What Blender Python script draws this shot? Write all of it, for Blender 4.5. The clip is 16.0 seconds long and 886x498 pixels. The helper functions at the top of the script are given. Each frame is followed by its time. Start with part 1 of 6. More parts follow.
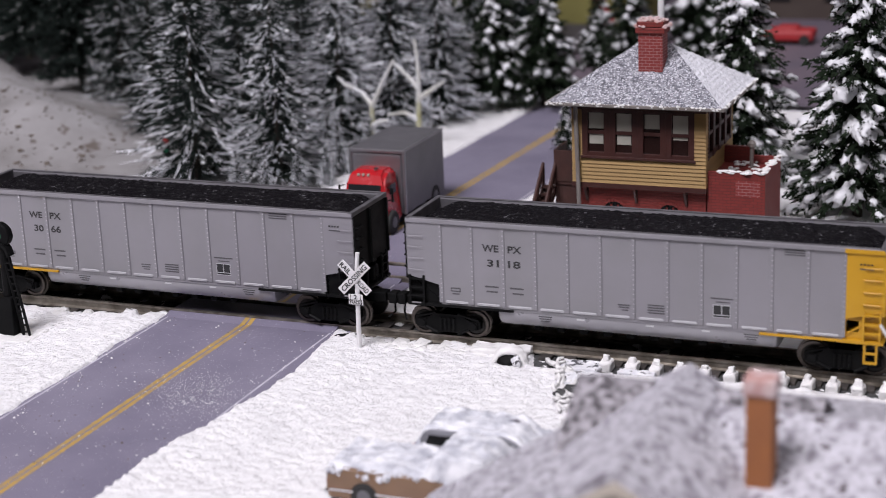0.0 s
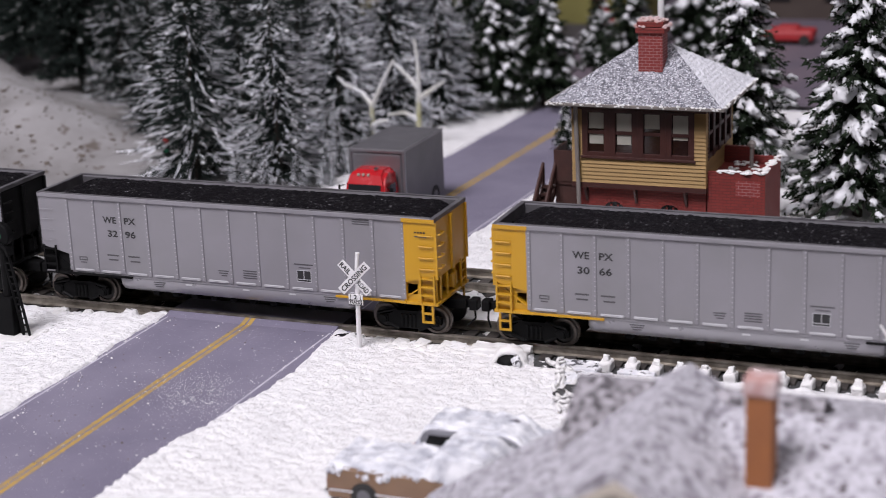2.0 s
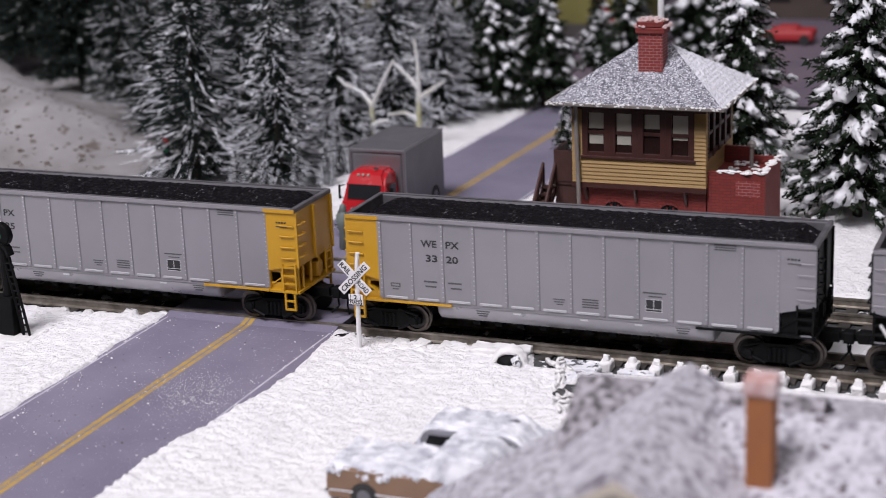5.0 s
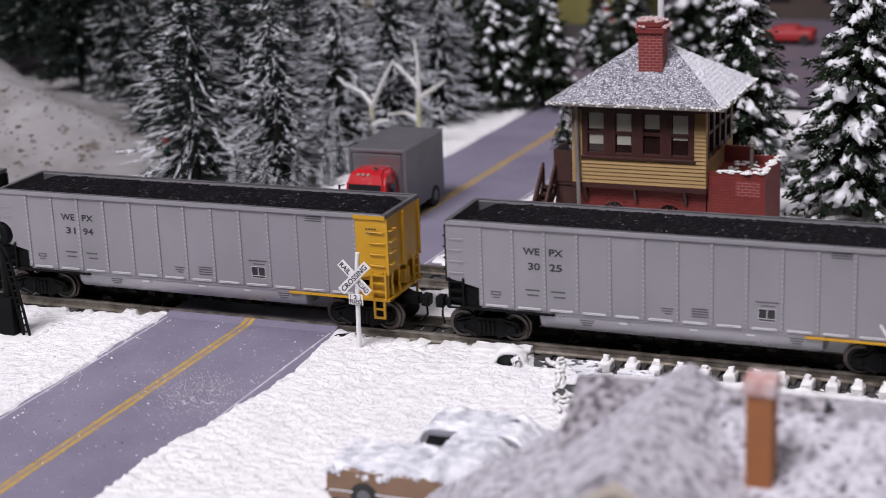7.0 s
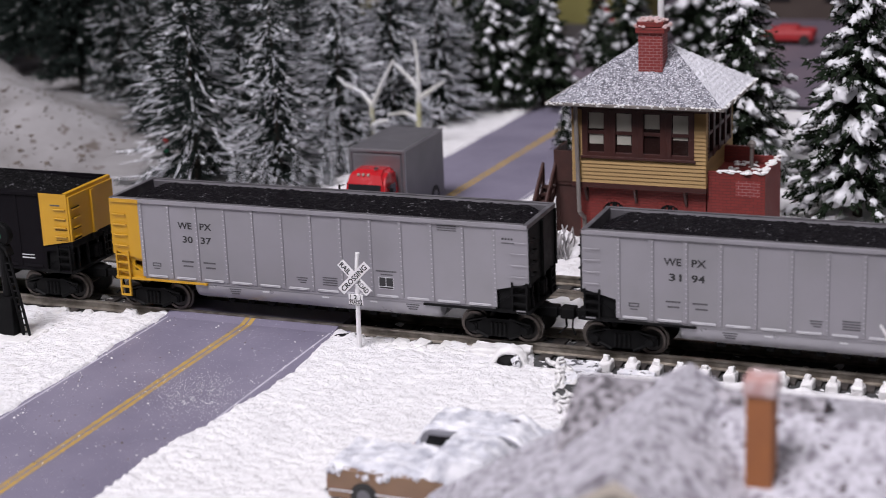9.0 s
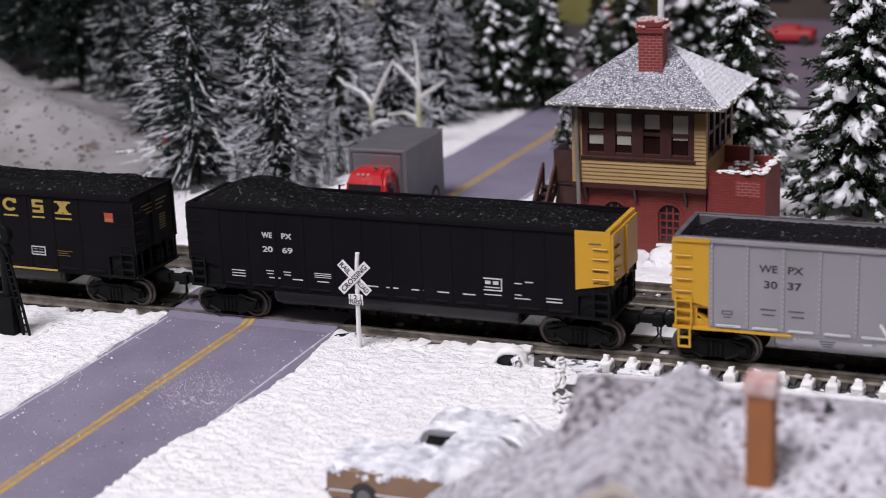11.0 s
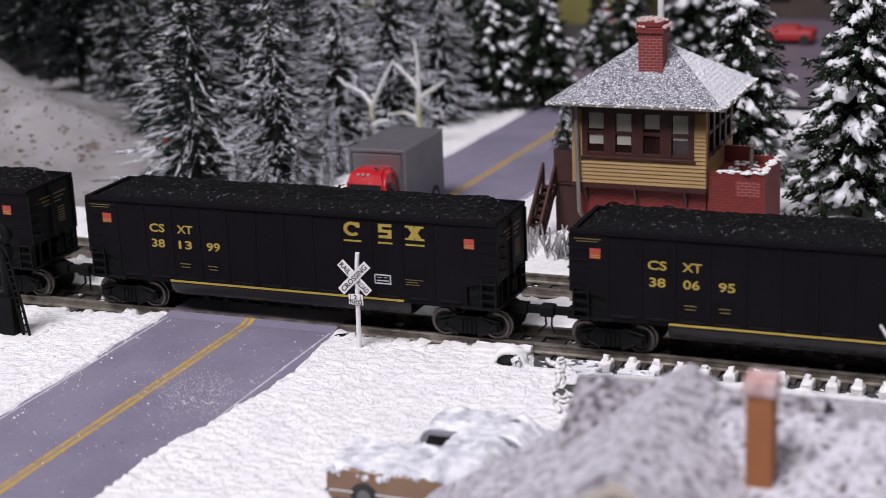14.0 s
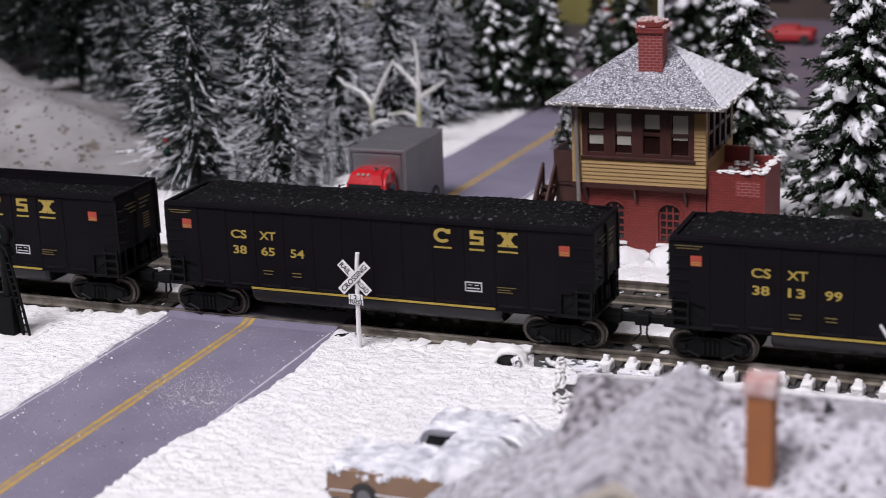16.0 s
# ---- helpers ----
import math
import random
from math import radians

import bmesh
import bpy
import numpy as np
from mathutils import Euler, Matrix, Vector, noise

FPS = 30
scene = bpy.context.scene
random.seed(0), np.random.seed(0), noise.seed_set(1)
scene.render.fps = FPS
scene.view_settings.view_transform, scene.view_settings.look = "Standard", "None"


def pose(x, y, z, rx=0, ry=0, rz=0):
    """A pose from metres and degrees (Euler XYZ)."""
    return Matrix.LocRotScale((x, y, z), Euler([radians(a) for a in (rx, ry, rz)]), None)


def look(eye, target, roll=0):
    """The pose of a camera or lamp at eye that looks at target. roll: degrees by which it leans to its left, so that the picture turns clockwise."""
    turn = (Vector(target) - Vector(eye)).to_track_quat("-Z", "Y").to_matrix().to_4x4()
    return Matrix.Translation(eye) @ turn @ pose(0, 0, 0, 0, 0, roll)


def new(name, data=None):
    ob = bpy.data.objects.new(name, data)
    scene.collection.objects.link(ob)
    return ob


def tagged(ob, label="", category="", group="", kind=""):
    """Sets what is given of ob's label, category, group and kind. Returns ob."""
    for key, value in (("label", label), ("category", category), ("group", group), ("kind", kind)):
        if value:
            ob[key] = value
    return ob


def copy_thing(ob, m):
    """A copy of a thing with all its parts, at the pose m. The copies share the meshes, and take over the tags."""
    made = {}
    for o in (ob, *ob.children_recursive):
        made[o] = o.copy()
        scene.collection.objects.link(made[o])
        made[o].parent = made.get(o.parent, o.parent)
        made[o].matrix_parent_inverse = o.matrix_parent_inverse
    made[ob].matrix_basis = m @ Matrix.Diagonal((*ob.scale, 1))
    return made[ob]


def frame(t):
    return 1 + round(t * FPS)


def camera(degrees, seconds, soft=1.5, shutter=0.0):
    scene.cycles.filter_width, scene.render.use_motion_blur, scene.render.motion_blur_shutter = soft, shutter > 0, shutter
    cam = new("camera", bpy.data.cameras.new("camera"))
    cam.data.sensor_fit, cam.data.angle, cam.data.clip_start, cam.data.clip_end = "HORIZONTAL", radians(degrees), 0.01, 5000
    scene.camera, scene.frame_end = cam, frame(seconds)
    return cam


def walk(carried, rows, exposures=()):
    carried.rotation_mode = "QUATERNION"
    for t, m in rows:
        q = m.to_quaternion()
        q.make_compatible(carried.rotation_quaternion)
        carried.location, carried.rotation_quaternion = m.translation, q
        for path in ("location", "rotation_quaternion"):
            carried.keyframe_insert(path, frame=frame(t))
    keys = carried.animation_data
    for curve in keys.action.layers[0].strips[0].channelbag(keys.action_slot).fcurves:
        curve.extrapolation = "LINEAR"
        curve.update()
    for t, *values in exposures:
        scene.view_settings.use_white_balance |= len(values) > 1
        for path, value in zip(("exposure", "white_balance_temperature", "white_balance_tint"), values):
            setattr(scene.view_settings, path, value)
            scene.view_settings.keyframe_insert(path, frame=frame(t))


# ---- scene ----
# All lengths in the building functions are millimetres; the place is an N-scale layout.
MM = 0.001

# ---------- camera ----------
cam = camera(29.452, 16.0, soft=0.85, shutter=0.12)
cam.data.dof.use_dof = True
cam.data.dof.focus_distance = 0.345
cam.data.dof.aperture_fstop = 28.0
EYE = Vector((0.1226, -0.29765, 0.11143))
YAW, PITCH = radians(-22.376), radians(-16.487)
WAY = Vector((math.sin(YAW) * math.cos(PITCH), math.cos(YAW) * math.cos(PITCH), math.sin(PITCH)))
CAM = look(EYE, EYE + WAY, -2.348)
walk(cam, [(0, CAM), (16, CAM)], exposures=[(0, 0.0, 6500, 10), (16, 0.0, 6500, 10)])

# ---------- light: an exhibition hall with unseen area lamps added ---
world = bpy.data.worlds.new("hall_air")
world.use_nodes = True
world.node_tree.nodes["Background"].inputs[0].default_value = (0.9, 0.93, 1.0, 1)
world.node_tree.nodes["Background"].inputs[1].default_value = 0.1
scene.world = world


def ceiling_lamp(name, x, y, z, sx, sy, power, color):
    data = bpy.data.lights.new(name, "AREA")
    data.shape, data.size, data.size_y, data.energy, data.color = "RECTANGLE", sx, sy, power, color
    ob = new(name, data)
    ob.matrix_world = look((x, y, z), (0.3 * x, 0.3 * y, 0))
    return ob


# unseen key lamp hung low in front, so light falls off towards the back
ceiling_lamp("ceiling_lamp", -0.16, -0.66, 1.12, 0.4, 0.4, 19.5, (0.985, 0.945, 1.01))
# unseen fill lamps added: a weak one behind, a stronger one in front
ceiling_lamp("ceiling_lamp", 0.7, 0.4, 2.0, 1.6, 0.5, 7, (0.985, 0.945, 1.01))
ceiling_lamp("ceiling_lamp", 0.3, -1.8, 2.0, 1.6, 0.5, 16, (0.985, 0.945, 1.01))


# ---------- materials ----------
def links_of(m):
    return m.node_tree.nodes, m.node_tree.links


def material(name, base, rough=0.6, metal=0.0, second=None, scale=1.0, amount=0.5, bump=0.0, bump_scale=None,
             fine=None, fine_scale=8.0, fine_low=0.6, coat=0.0, emit=None, emit_power=0.0, island=0.0, spec=0.5, piece=0.0):
    """base and second colour mixed by a noise of `scale` features per mm, a finer speckle of colour `fine`, and relief."""
    m = bpy.data.materials.new(name)
    m.use_nodes = True
    n, l = links_of(m)
    b = n["Principled BSDF"]
    b.inputs["Roughness"].default_value, b.inputs["Metallic"].default_value = rough, metal
    b.inputs["Specular IOR Level"].default_value = spec
    b.inputs["Coat Weight"].default_value = coat
    co = n.new("ShaderNodeTexCoord")
    rgb = n.new("ShaderNodeRGB")
    rgb.outputs[0].default_value = (*base, 1)
    out = rgb.outputs[0]

    def noise_node(s, detail=4.0):
        t = n.new("ShaderNodeTexNoise")
        t.inputs["Scale"].default_value, t.inputs["Detail"].default_value = s * 1000, detail
        l.new(co.outputs["Object"], t.inputs["Vector"])
        return t

    def mixed(fac, a, colour):
        x = n.new("ShaderNodeMix")
        x.data_type = "RGBA"
        l.new(fac, x.inputs[0])
        l.new(a, x.inputs[6])
        x.inputs[7].default_value = (*colour, 1)
        return x.outputs[2]

    def ramp(fac, lo, hi, top=1.0):
        r = n.new("ShaderNodeMapRange")
        r.inputs[1].default_value, r.inputs[2].default_value, r.inputs[4].default_value = lo, hi, top
        l.new(fac, r.inputs[0])
        return r.outputs[0]

    if second:
        out = mixed(ramp(noise_node(scale).outputs[0], 0.35, 0.65, amount), out, second)
        rr = n.new("ShaderNodeMapRange")
        rr.inputs[3].default_value, rr.inputs[4].default_value = max(0.02, rough - 0.1), min(1, rough + 0.12)
        l.new(noise_node(scale * 2.3).outputs[0], rr.inputs[0])
        l.new(rr.outputs[0], b.inputs["Roughness"])
    if fine:
        out = mixed(ramp(noise_node(fine_scale, 2.0).outputs[0], fine_low, fine_low + 0.06), out, fine)
    if island or piece:
        if piece:
            rnd = n.new("ShaderNodeObjectInfo").outputs["Random"]
        else:
            rnd = n.new("ShaderNodeNewGeometry").outputs["Random Per Island"]
        h = n.new("ShaderNodeHueSaturation")
        amt = island or piece
        v = n.new("ShaderNodeMapRange")
        v.inputs[3].default_value, v.inputs[4].default_value = 1 - amt, 1 + amt
        l.new(rnd, v.inputs[0])
        l.new(v.outputs[0], h.inputs["Value"])
        l.new(out, h.inputs["Color"])
        out = h.outputs[0]
    l.new(out, b.inputs["Base Color"])
    if bump:
        bp = n.new("ShaderNodeBump")
        bp.inputs["Strength"].default_value = min(1.0, bump)
        bp.inputs["Distance"].default_value = 0.0003 * max(1.0, bump)
        relief = noise_node(bump_scale or scale, 6.0)
        relief.inputs["Roughness"].default_value = 0.62
        l.new(relief.outputs[0], bp.inputs["Height"])
        l.new(bp.outputs[0], b.inputs["Normal"])
    if emit:
        b.inputs["Emission Color"].default_value = (*emit, 1)
        b.inputs["Emission Strength"].default_value = emit_power
    return m


SNOW = material("snow", (0.83, 0.82, 0.835), 0.7, second=(0.67, 0.66, 0.68), scale=0.25, bump=3.4, bump_scale=0.65, spec=0.3)
SNOW_CRUST = material("snow_crust", (0.8, 0.79, 0.79), 0.6, second=(0.66, 0.65, 0.64), scale=0.4, bump=1.6, bump_scale=0.9)
ASPHALT = material("printed_asphalt", (0.16, 0.146, 0.204), 0.55, second=(0.205, 0.188, 0.252), scale=0.05, amount=0.9,
                   fine=(0.42, 0.41, 0.47), fine_scale=2.6, fine_low=0.68, bump=0.1, bump_scale=3)
ROAD_YELLOW = material("road_yellow", (0.44, 0.28, 0.06), 0.55, second=(0.28, 0.21, 0.13), scale=0.6, amount=0.9)
ROAD_WHITE = material("road_white", (0.5, 0.48, 0.55), 0.6, second=(0.4, 0.38, 0.45), scale=0.5, amount=0.9)
SILVER = material("silver_paint", (0.255, 0.245, 0.27), 0.4, metal=0.15, second=(0.222, 0.217, 0.23), scale=0.08, amount=0.8, bump=0.03, bump_scale=4)
# lighter copy of the silver: the lip's highlight is in its colour
LIT_SILVER_LIP = material("silver_lip", (0.31, 0.305, 0.325), 0.5, metal=0.0, second=(0.29, 0.285, 0.305), scale=0.3)
# glossier silver, its colour lightened for the light bounced off the snow
SILVER_TUB_LIT = material("silver_tub_paint", (0.3, 0.293, 0.315), 0.3, metal=0.3, second=(0.27, 0.262, 0.283), scale=0.1, amount=0.8)
YELLOW = material("yellow_paint", (0.5, 0.27, 0.012), 0.42, second=(0.45, 0.235, 0.012), scale=0.15, bump=0.03, bump_scale=4)
BLACK = material("black_plastic", (0.005, 0.005, 0.0055), 0.55, spec=0.08, second=(0.01, 0.01, 0.01), scale=0.3, bump=0.05, bump_scale=3)
CAR_BLACK = material("black_car_paint", (0.0058, 0.005, 0.0064), 0.65, spec=0.05, second=(0.0085, 0.0075, 0.0095), scale=0.12, bump=0.05, bump_scale=3)
# the pale fine specks are glints painted into the coal's colour
COAL = material("coal", (0.0036, 0.003, 0.0042), 0.42, spec=0.13, second=(0.008, 0.007, 0.0092), scale=1.2, bump=0.9, bump_scale=1.6,
                fine=(0.3, 0.29, 0.32), fine_scale=1.7, fine_low=0.68)
RIM_DARK = material("coal_dusted_rim", (0.06, 0.056, 0.064), 0.5, second=(0.12, 0.115, 0.125), scale=0.25, amount=0.9)
# rivet heads coloured paler than the side as painted highlights
LIT_RIVET = material("rubbed_rivet", (0.4, 0.39, 0.42), 0.35, metal=0.3)
BLACK_TUB = material("glossy_black_tub", (0.006, 0.0055, 0.007), 0.3, spec=0.35, second=(0.012, 0.011, 0.013), scale=0.12)
# weaker glints, likewise painted as grey specks
COAL_DULL = material("dull_coal", (0.003, 0.003, 0.0034), 0.55, spec=0.08, second=(0.008, 0.0075, 0.0085), scale=1.4, bump=1.5, bump_scale=1.4, fine=(0.06, 0.058, 0.064), fine_scale=1.3, fine_low=0.62)
STEEL = material("dull_steel", (0.11, 0.095, 0.085), 0.33, metal=0.8, second=(0.06, 0.05, 0.045), scale=0.8)
WHEEL_FACE = material("wheel_dark", (0.02, 0.018, 0.017), 0.5, metal=0.3, second=(0.035, 0.03, 0.027), scale=0.7)
RAIL = material("rail_metal", (0.33, 0.3, 0.26), 0.38, metal=0.6, second=(0.13, 0.11, 0.09), scale=0.35, amount=0.9)
TIE = material("tie_brown", (0.035, 0.03, 0.028), 0.7, second=(0.07, 0.06, 0.055), scale=0.8, bump=0.4, bump_scale=2.5, piece=0.3)
BALLAST = material("ballast", (0.03, 0.03, 0.032), 0.8, second=(0.1, 0.1, 0.1), scale=0.9, fine=(0.8, 0.8, 0.81), fine_scale=0.7, fine_low=0.63, bump=1.0, bump_scale=1.2)
INK = material("black_ink", (0.02, 0.02, 0.022), 0.6)
LABEL_GREY = material("label_grey", (0.5, 0.5, 0.52), 0.6)
GREY_INK = material("grey_ink", (0.075, 0.073, 0.08), 0.6)
WHITE_INK = material("white_ink", (0.5, 0.5, 0.52), 0.6)
GOLD_INK = material("gold_ink", (0.36, 0.255, 0.045), 0.5, second=(0.26, 0.19, 0.035), scale=0.7)
DIM_GOLD = material("dim_gold_ink", (0.13, 0.095, 0.03), 0.6)
RED_INK = material("red_ink", (0.34, 0.045, 0.026), 0.5)


# ---------- mesh helpers ----------
def part(name, bm, mat, parent=None, label="", smooth=False):
    me = bpy.data.meshes.new(name)
    bmesh.ops.recalc_face_normals(bm, faces=bm.faces)
    bm.to_mesh(me)
    bm.free()
    me.transform(Matrix.Scale(MM, 4))
    for m in (mat if isinstance(mat, (list, tuple)) else [mat]):
        me.materials.append(m)
    if smooth:
        me.shade_smooth()
    ob = new(name, me)
    if parent:
        ob.parent = parent
    if label:
        tagged(ob, label)
    return ob


def twin(ob, x=0, y=0, z=0, rz=0, parent=None):
    """Another object on the same mesh, at millimetres within its parent."""
    o = new(ob.name.split(".")[0], ob.data)
    o.parent = parent or ob.parent
    o.matrix_basis = pose(x * MM, y * MM, z * MM, 0, 0, rz)
    for k in ("label", "category", "group", "kind"):
        if k in ob:
            o[k] = ob[k]
    return o


def thing(name, label, category, group="", kind="", at=(0, 0, 0), rz=0):
    ob = new(name)
    ob.empty_display_size = 0.005
    ob.matrix_basis = pose(at[0] * MM, at[1] * MM, at[2] * MM, 0, 0, rz)
    return tagged(ob, label, category, group, kind)


def B():
    return bmesh.new()


def box(bm, x0, x1, y0, y1, z0, z1, bevel=0.0, mat=0):
    v = [bm.verts.new(p) for p in ((x0, y0, z0), (x1, y0, z0), (x1, y1, z0), (x0, y1, z0), (x0, y0, z1), (x1, y0, z1), (x1, y1, z1), (x0, y1, z1))]
    fs = [bm.faces.new([v[i] for i in q]) for q in ((3, 2, 1, 0), (4, 5, 6, 7), (0, 1, 5, 4), (1, 2, 6, 5), (2, 3, 7, 6), (3, 0, 4, 7))]
    for f in fs:
        f.material_index = mat
    if bevel:
        es = list({e for f in fs for e in f.edges})
        bmesh.ops.bevel(bm, geom=es, offset=bevel, segments=2, profile=0.5, affect="EDGES", clamp_overlap=True)
    return bm


def prism(bm, poly, axis, a, b, mat=0):
    """A polygon of (u, v) pulled along an axis from a to b: axis y takes (x, z), x takes (y, z), z takes (x, y)."""
    def at(u, v, w):
        return {"y": (u, w, v), "x": (w, u, v), "z": (u, v, w)}[axis]
    lo = [bm.verts.new(at(u, v, a)) for u, v in poly]
    hi = [bm.verts.new(at(u, v, b)) for u, v in poly]
    fs = [bm.faces.new(lo[::-1]), bm.faces.new(hi)]
    for i in range(len(poly)):
        j = (i + 1) % len(poly)
        fs.append(bm.faces.new((lo[i], lo[j], hi[j], hi[i])))
    for f in fs:
        f.material_index = mat
    return bm


def rod(bm, p, q, r, r2=None, seg=8, mat=0):
    p, q = Vector(p), Vector(q)
    r2 = r if r2 is None else r2
    d = (q - p).normalized()
    a = d.orthogonal().normalized()
    b = d.cross(a)
    ring = [[bm.verts.new(c + (a * math.cos(t) + b * math.sin(t)) * k) for t in (2 * math.pi * i / seg for i in range(seg))] for c, k in ((p, r), (q, r2))]
    fs = [bm.faces.new(ring[0][::-1]), bm.faces.new(ring[1])]
    for i in range(seg):
        j = (i + 1) % seg
        fs.append(bm.faces.new((ring[0][i], ring[0][j], ring[1][j], ring[1][i])))
    for f in fs:
        f.material_index = mat
    return bm


def lathe(bm, profile, centre, axis, seg=24, mat=0):
    """Rings of (distance along the axis, radius) about an axis x, y or z."""
    def at(w, r, t):
        c, s = r * math.cos(t), r * math.sin(t)
        o = {"x": (w, c, s), "y": (c, w, s), "z": (c, s, w)}[axis]
        return tuple(o[k] + centre[k] for k in range(3))
    rings = [[bm.verts.new(at(w, max(r, 1e-4), 2 * math.pi * i / seg)) for i in range(seg)] for w, r in profile]
    for r0, r1 in zip(rings, rings[1:]):
        for i in range(seg):
            j = (i + 1) % seg
            bm.faces.new((r0[i], r0[j], r1[j], r1[i])).material_index = mat
    bm.faces.new(rings[0][::-1]).material_index = mat
    bm.faces.new(rings[-1]).material_index = mat
    return bm


def lump(bm, c, r, squash=0.6, rough=0.35, sub=1, mat=0, seed=0.0):
    """A small irregular clod."""
    new_v = bmesh.ops.create_icosphere(bm, subdivisions=sub, radius=1.0)["verts"]
    for v in new_v:
        k = 1 + rough * noise.noise(v.co * 1.7 + Vector((seed * 3.1, seed * 1.7, seed)))
        v.co = Vector((c[0] + v.co.x * r * k, c[1] + v.co.y * r * k, c[2] + v.co.z * r * k * squash))
    for f in {f for v in new_v for f in v.link_faces}:
        f.material_index = mat
    return bm


def grid(bm, xs, ys, height, mat=0):
    vs = [[bm.verts.new((x, y, height(x, y))) for y in ys] for x in xs]
    for i in range(len(xs) - 1):
        for j in range(len(ys) - 1):
            bm.faces.new((vs[i][j], vs[i + 1][j], vs[i + 1][j + 1], vs[i][j + 1])).material_index = mat
    return bm


def text_mesh(body, size, mat, spacing=1.0, width=None):
    """Raised lettering in the plane x, z, facing -y; its lower left corner is the origin. Millimetres."""
    cu = bpy.data.curves.new("lettering", "FONT")
    cu.body, cu.size, cu.space_character, cu.extrude, cu.offset = body, size / 0.72, spacing, 0.02, 0.03 * size
    cu.resolution_u = 3
    tmp = bpy.data.objects.new("lettering", cu)
    me = bpy.data.meshes.new_from_object(tmp)
    bpy.data.objects.remove(tmp)
    xs = [v.co.x for v in me.vertices]
    me.transform(Matrix.Translation((-min(xs), 0, 0)))
    if width:
        me.transform(Matrix.Diagonal((width / (max(xs) - min(xs)), 1, 1, 1)))
    me.transform(Matrix.Scale(MM, 4) @ Matrix.Rotation(radians(90), 4, "X"))
    me.materials.clear()
    me.materials.append(mat)
    return me


def lettering(body, size, mat, parent, x, y, z, width=None, name="lettering"):
    ob = new(name, text_mesh(body, size, mat, width=width))
    ob.parent = parent
    ob.matrix_basis = pose(x * MM, y * MM, z * MM)
    return ob


def bars(parent, mat, rects, y, name="marking"):
    """Flat printed bars (x0, x1, z0, z1), each a part."""
    for x0, x1, z0, z1 in rects:
        part(name, box(B(), x0, x1, y - 0.03, y + 0.02, z0, z1), mat, parent)
# ---------- hall around the layout ----------
HALL_WALL = material("hall_wall_paint", (0.55, 0.54, 0.52), 0.8, second=(0.5, 0.49, 0.47), scale=0.002)
HALL_FLOOR = material("hall_floor", (0.25, 0.24, 0.24), 0.6, second=(0.2, 0.2, 0.2), scale=0.004)


def hall():
    R = 3500
    tagged(part("floor", box(B(), -R, R, -R, R, -960, -900), HALL_FLOOR), "dull grey hall floor under the layout", "floor", kind="structure")
    tagged(part("ceiling", box(B(), -R, R, -R, R, 2100, 2160), HALL_WALL), "plain pale hall ceiling", "ceiling", kind="structure")
    for n, q in (("wall_north", (-R, R, R, R + 60)), ("wall_south", (-R, R, -R - 60, -R)), ("wall_east", (R, R + 60, -R, R)), ("wall_west", (-R - 60, -R, -R, R))):
        tagged(part(n, box(B(), *q, -900, 2100), HALL_WALL), "plain pale hall wall", "wall", kind="structure")


hall()

# ---------- ground ----------
ROAD_L, ROAD_R = -61.0, -21.5


def smooth01(a, b, x):
    t = min(1.0, max(0.0, (x - a) / (b - a)))
    return t * t * (3 - 2 * t)


def road_edge_wobble(y):
    return 1.1 * noise.noise(Vector((y * 0.06, 3.3, 0))) + 0.5 * noise.noise(Vector((y * 0.3, 7.3, 0)))


def right_edge(y):
    """The snow's edge along the road, which swings out over the road close to the layout's front."""
    swing = 1.6 * smooth01(-12, -34, y) * (1 - smooth01(-38, -50, y)) - 3.6 * smooth01(-44, -74, y)
    return ROAD_R + 0.2 + bend(y) + 0.7 * road_edge_wobble(y) + swing


def bend(y):
    return 0.045 * max(0.0, y - 30)


def left_edge(y):
    return ROAD_L + 0.3 + bend(y) + road_edge_wobble(y + 50)


def ground_z(x, y):
    n1 = noise.noise(Vector((x * 0.05, y * 0.05, 0.0)))
    n2 = noise.noise(Vector((x * 0.45, y * 0.6, 5.0)))
    n3 = noise.noise(Vector((x * 0.95, y * 1.7, 9.0)))
    rough = 0.1 + 0.55 * max(0.0, 0.3 + noise.noise(Vector((x * 0.11, y * 0.11, 2.0))))
    streak = noise.noise(Vector((x * 0.35 + 0.2 * y, y * 1.1 - 0.25 * x, 14.0)))
    z = -1.2 + 0.5 * n1 + 0.26 * n2 + ((rough * n3 + 0.5 * max(-0.2, streak)) if -112 < y < 110 else 0)
    # banked a little higher beside the road
    if y < -7 or y > 42:
        off = max(left_edge(y) - x, x - right_edge(y))
        z += (0.62 + 0.1 * n2 - 0.3 * n1) * (1 - smooth01(3, 16, off))
    # track beds
    for yc in (0.0, 33.0):
        d = abs(y - yc)
        # snow is packed close to the near rail except where ties lie bare
        w = (5.1 + max(0.0, 1.4 + 2.6 * noise.noise(Vector((x * 0.33, 1.5, 0)))) * (1 - smooth01(16, 20, x)) + 7.2 * smooth01(20, 23.5, x) - 1.0 * smooth01(44, 60, x)) if y < yc else 7.9
        if yc == 0.0 and -11 < y < 0 and x < 18:
            z += (0.45 + 0.35 * n2) * (1 - smooth01(5.8, 9.5, d)) * (1 - smooth01(14, 18, x))
        if d < w + 1.5:
            z = z + ((-3.1 if y < yc else -2.4) - z) * (1 - smooth01(w, w + (0.5 if w < 6 else 1.5), d))
    # road bed
    inside = smooth01(left_edge(y) - 0.5, left_edge(y) + 0.5, x) * (1 - smooth01(right_edge(y) - 0.5, right_edge(y) + 0.5, x))
    z = z + (-2.6 - z) * inside
    return z


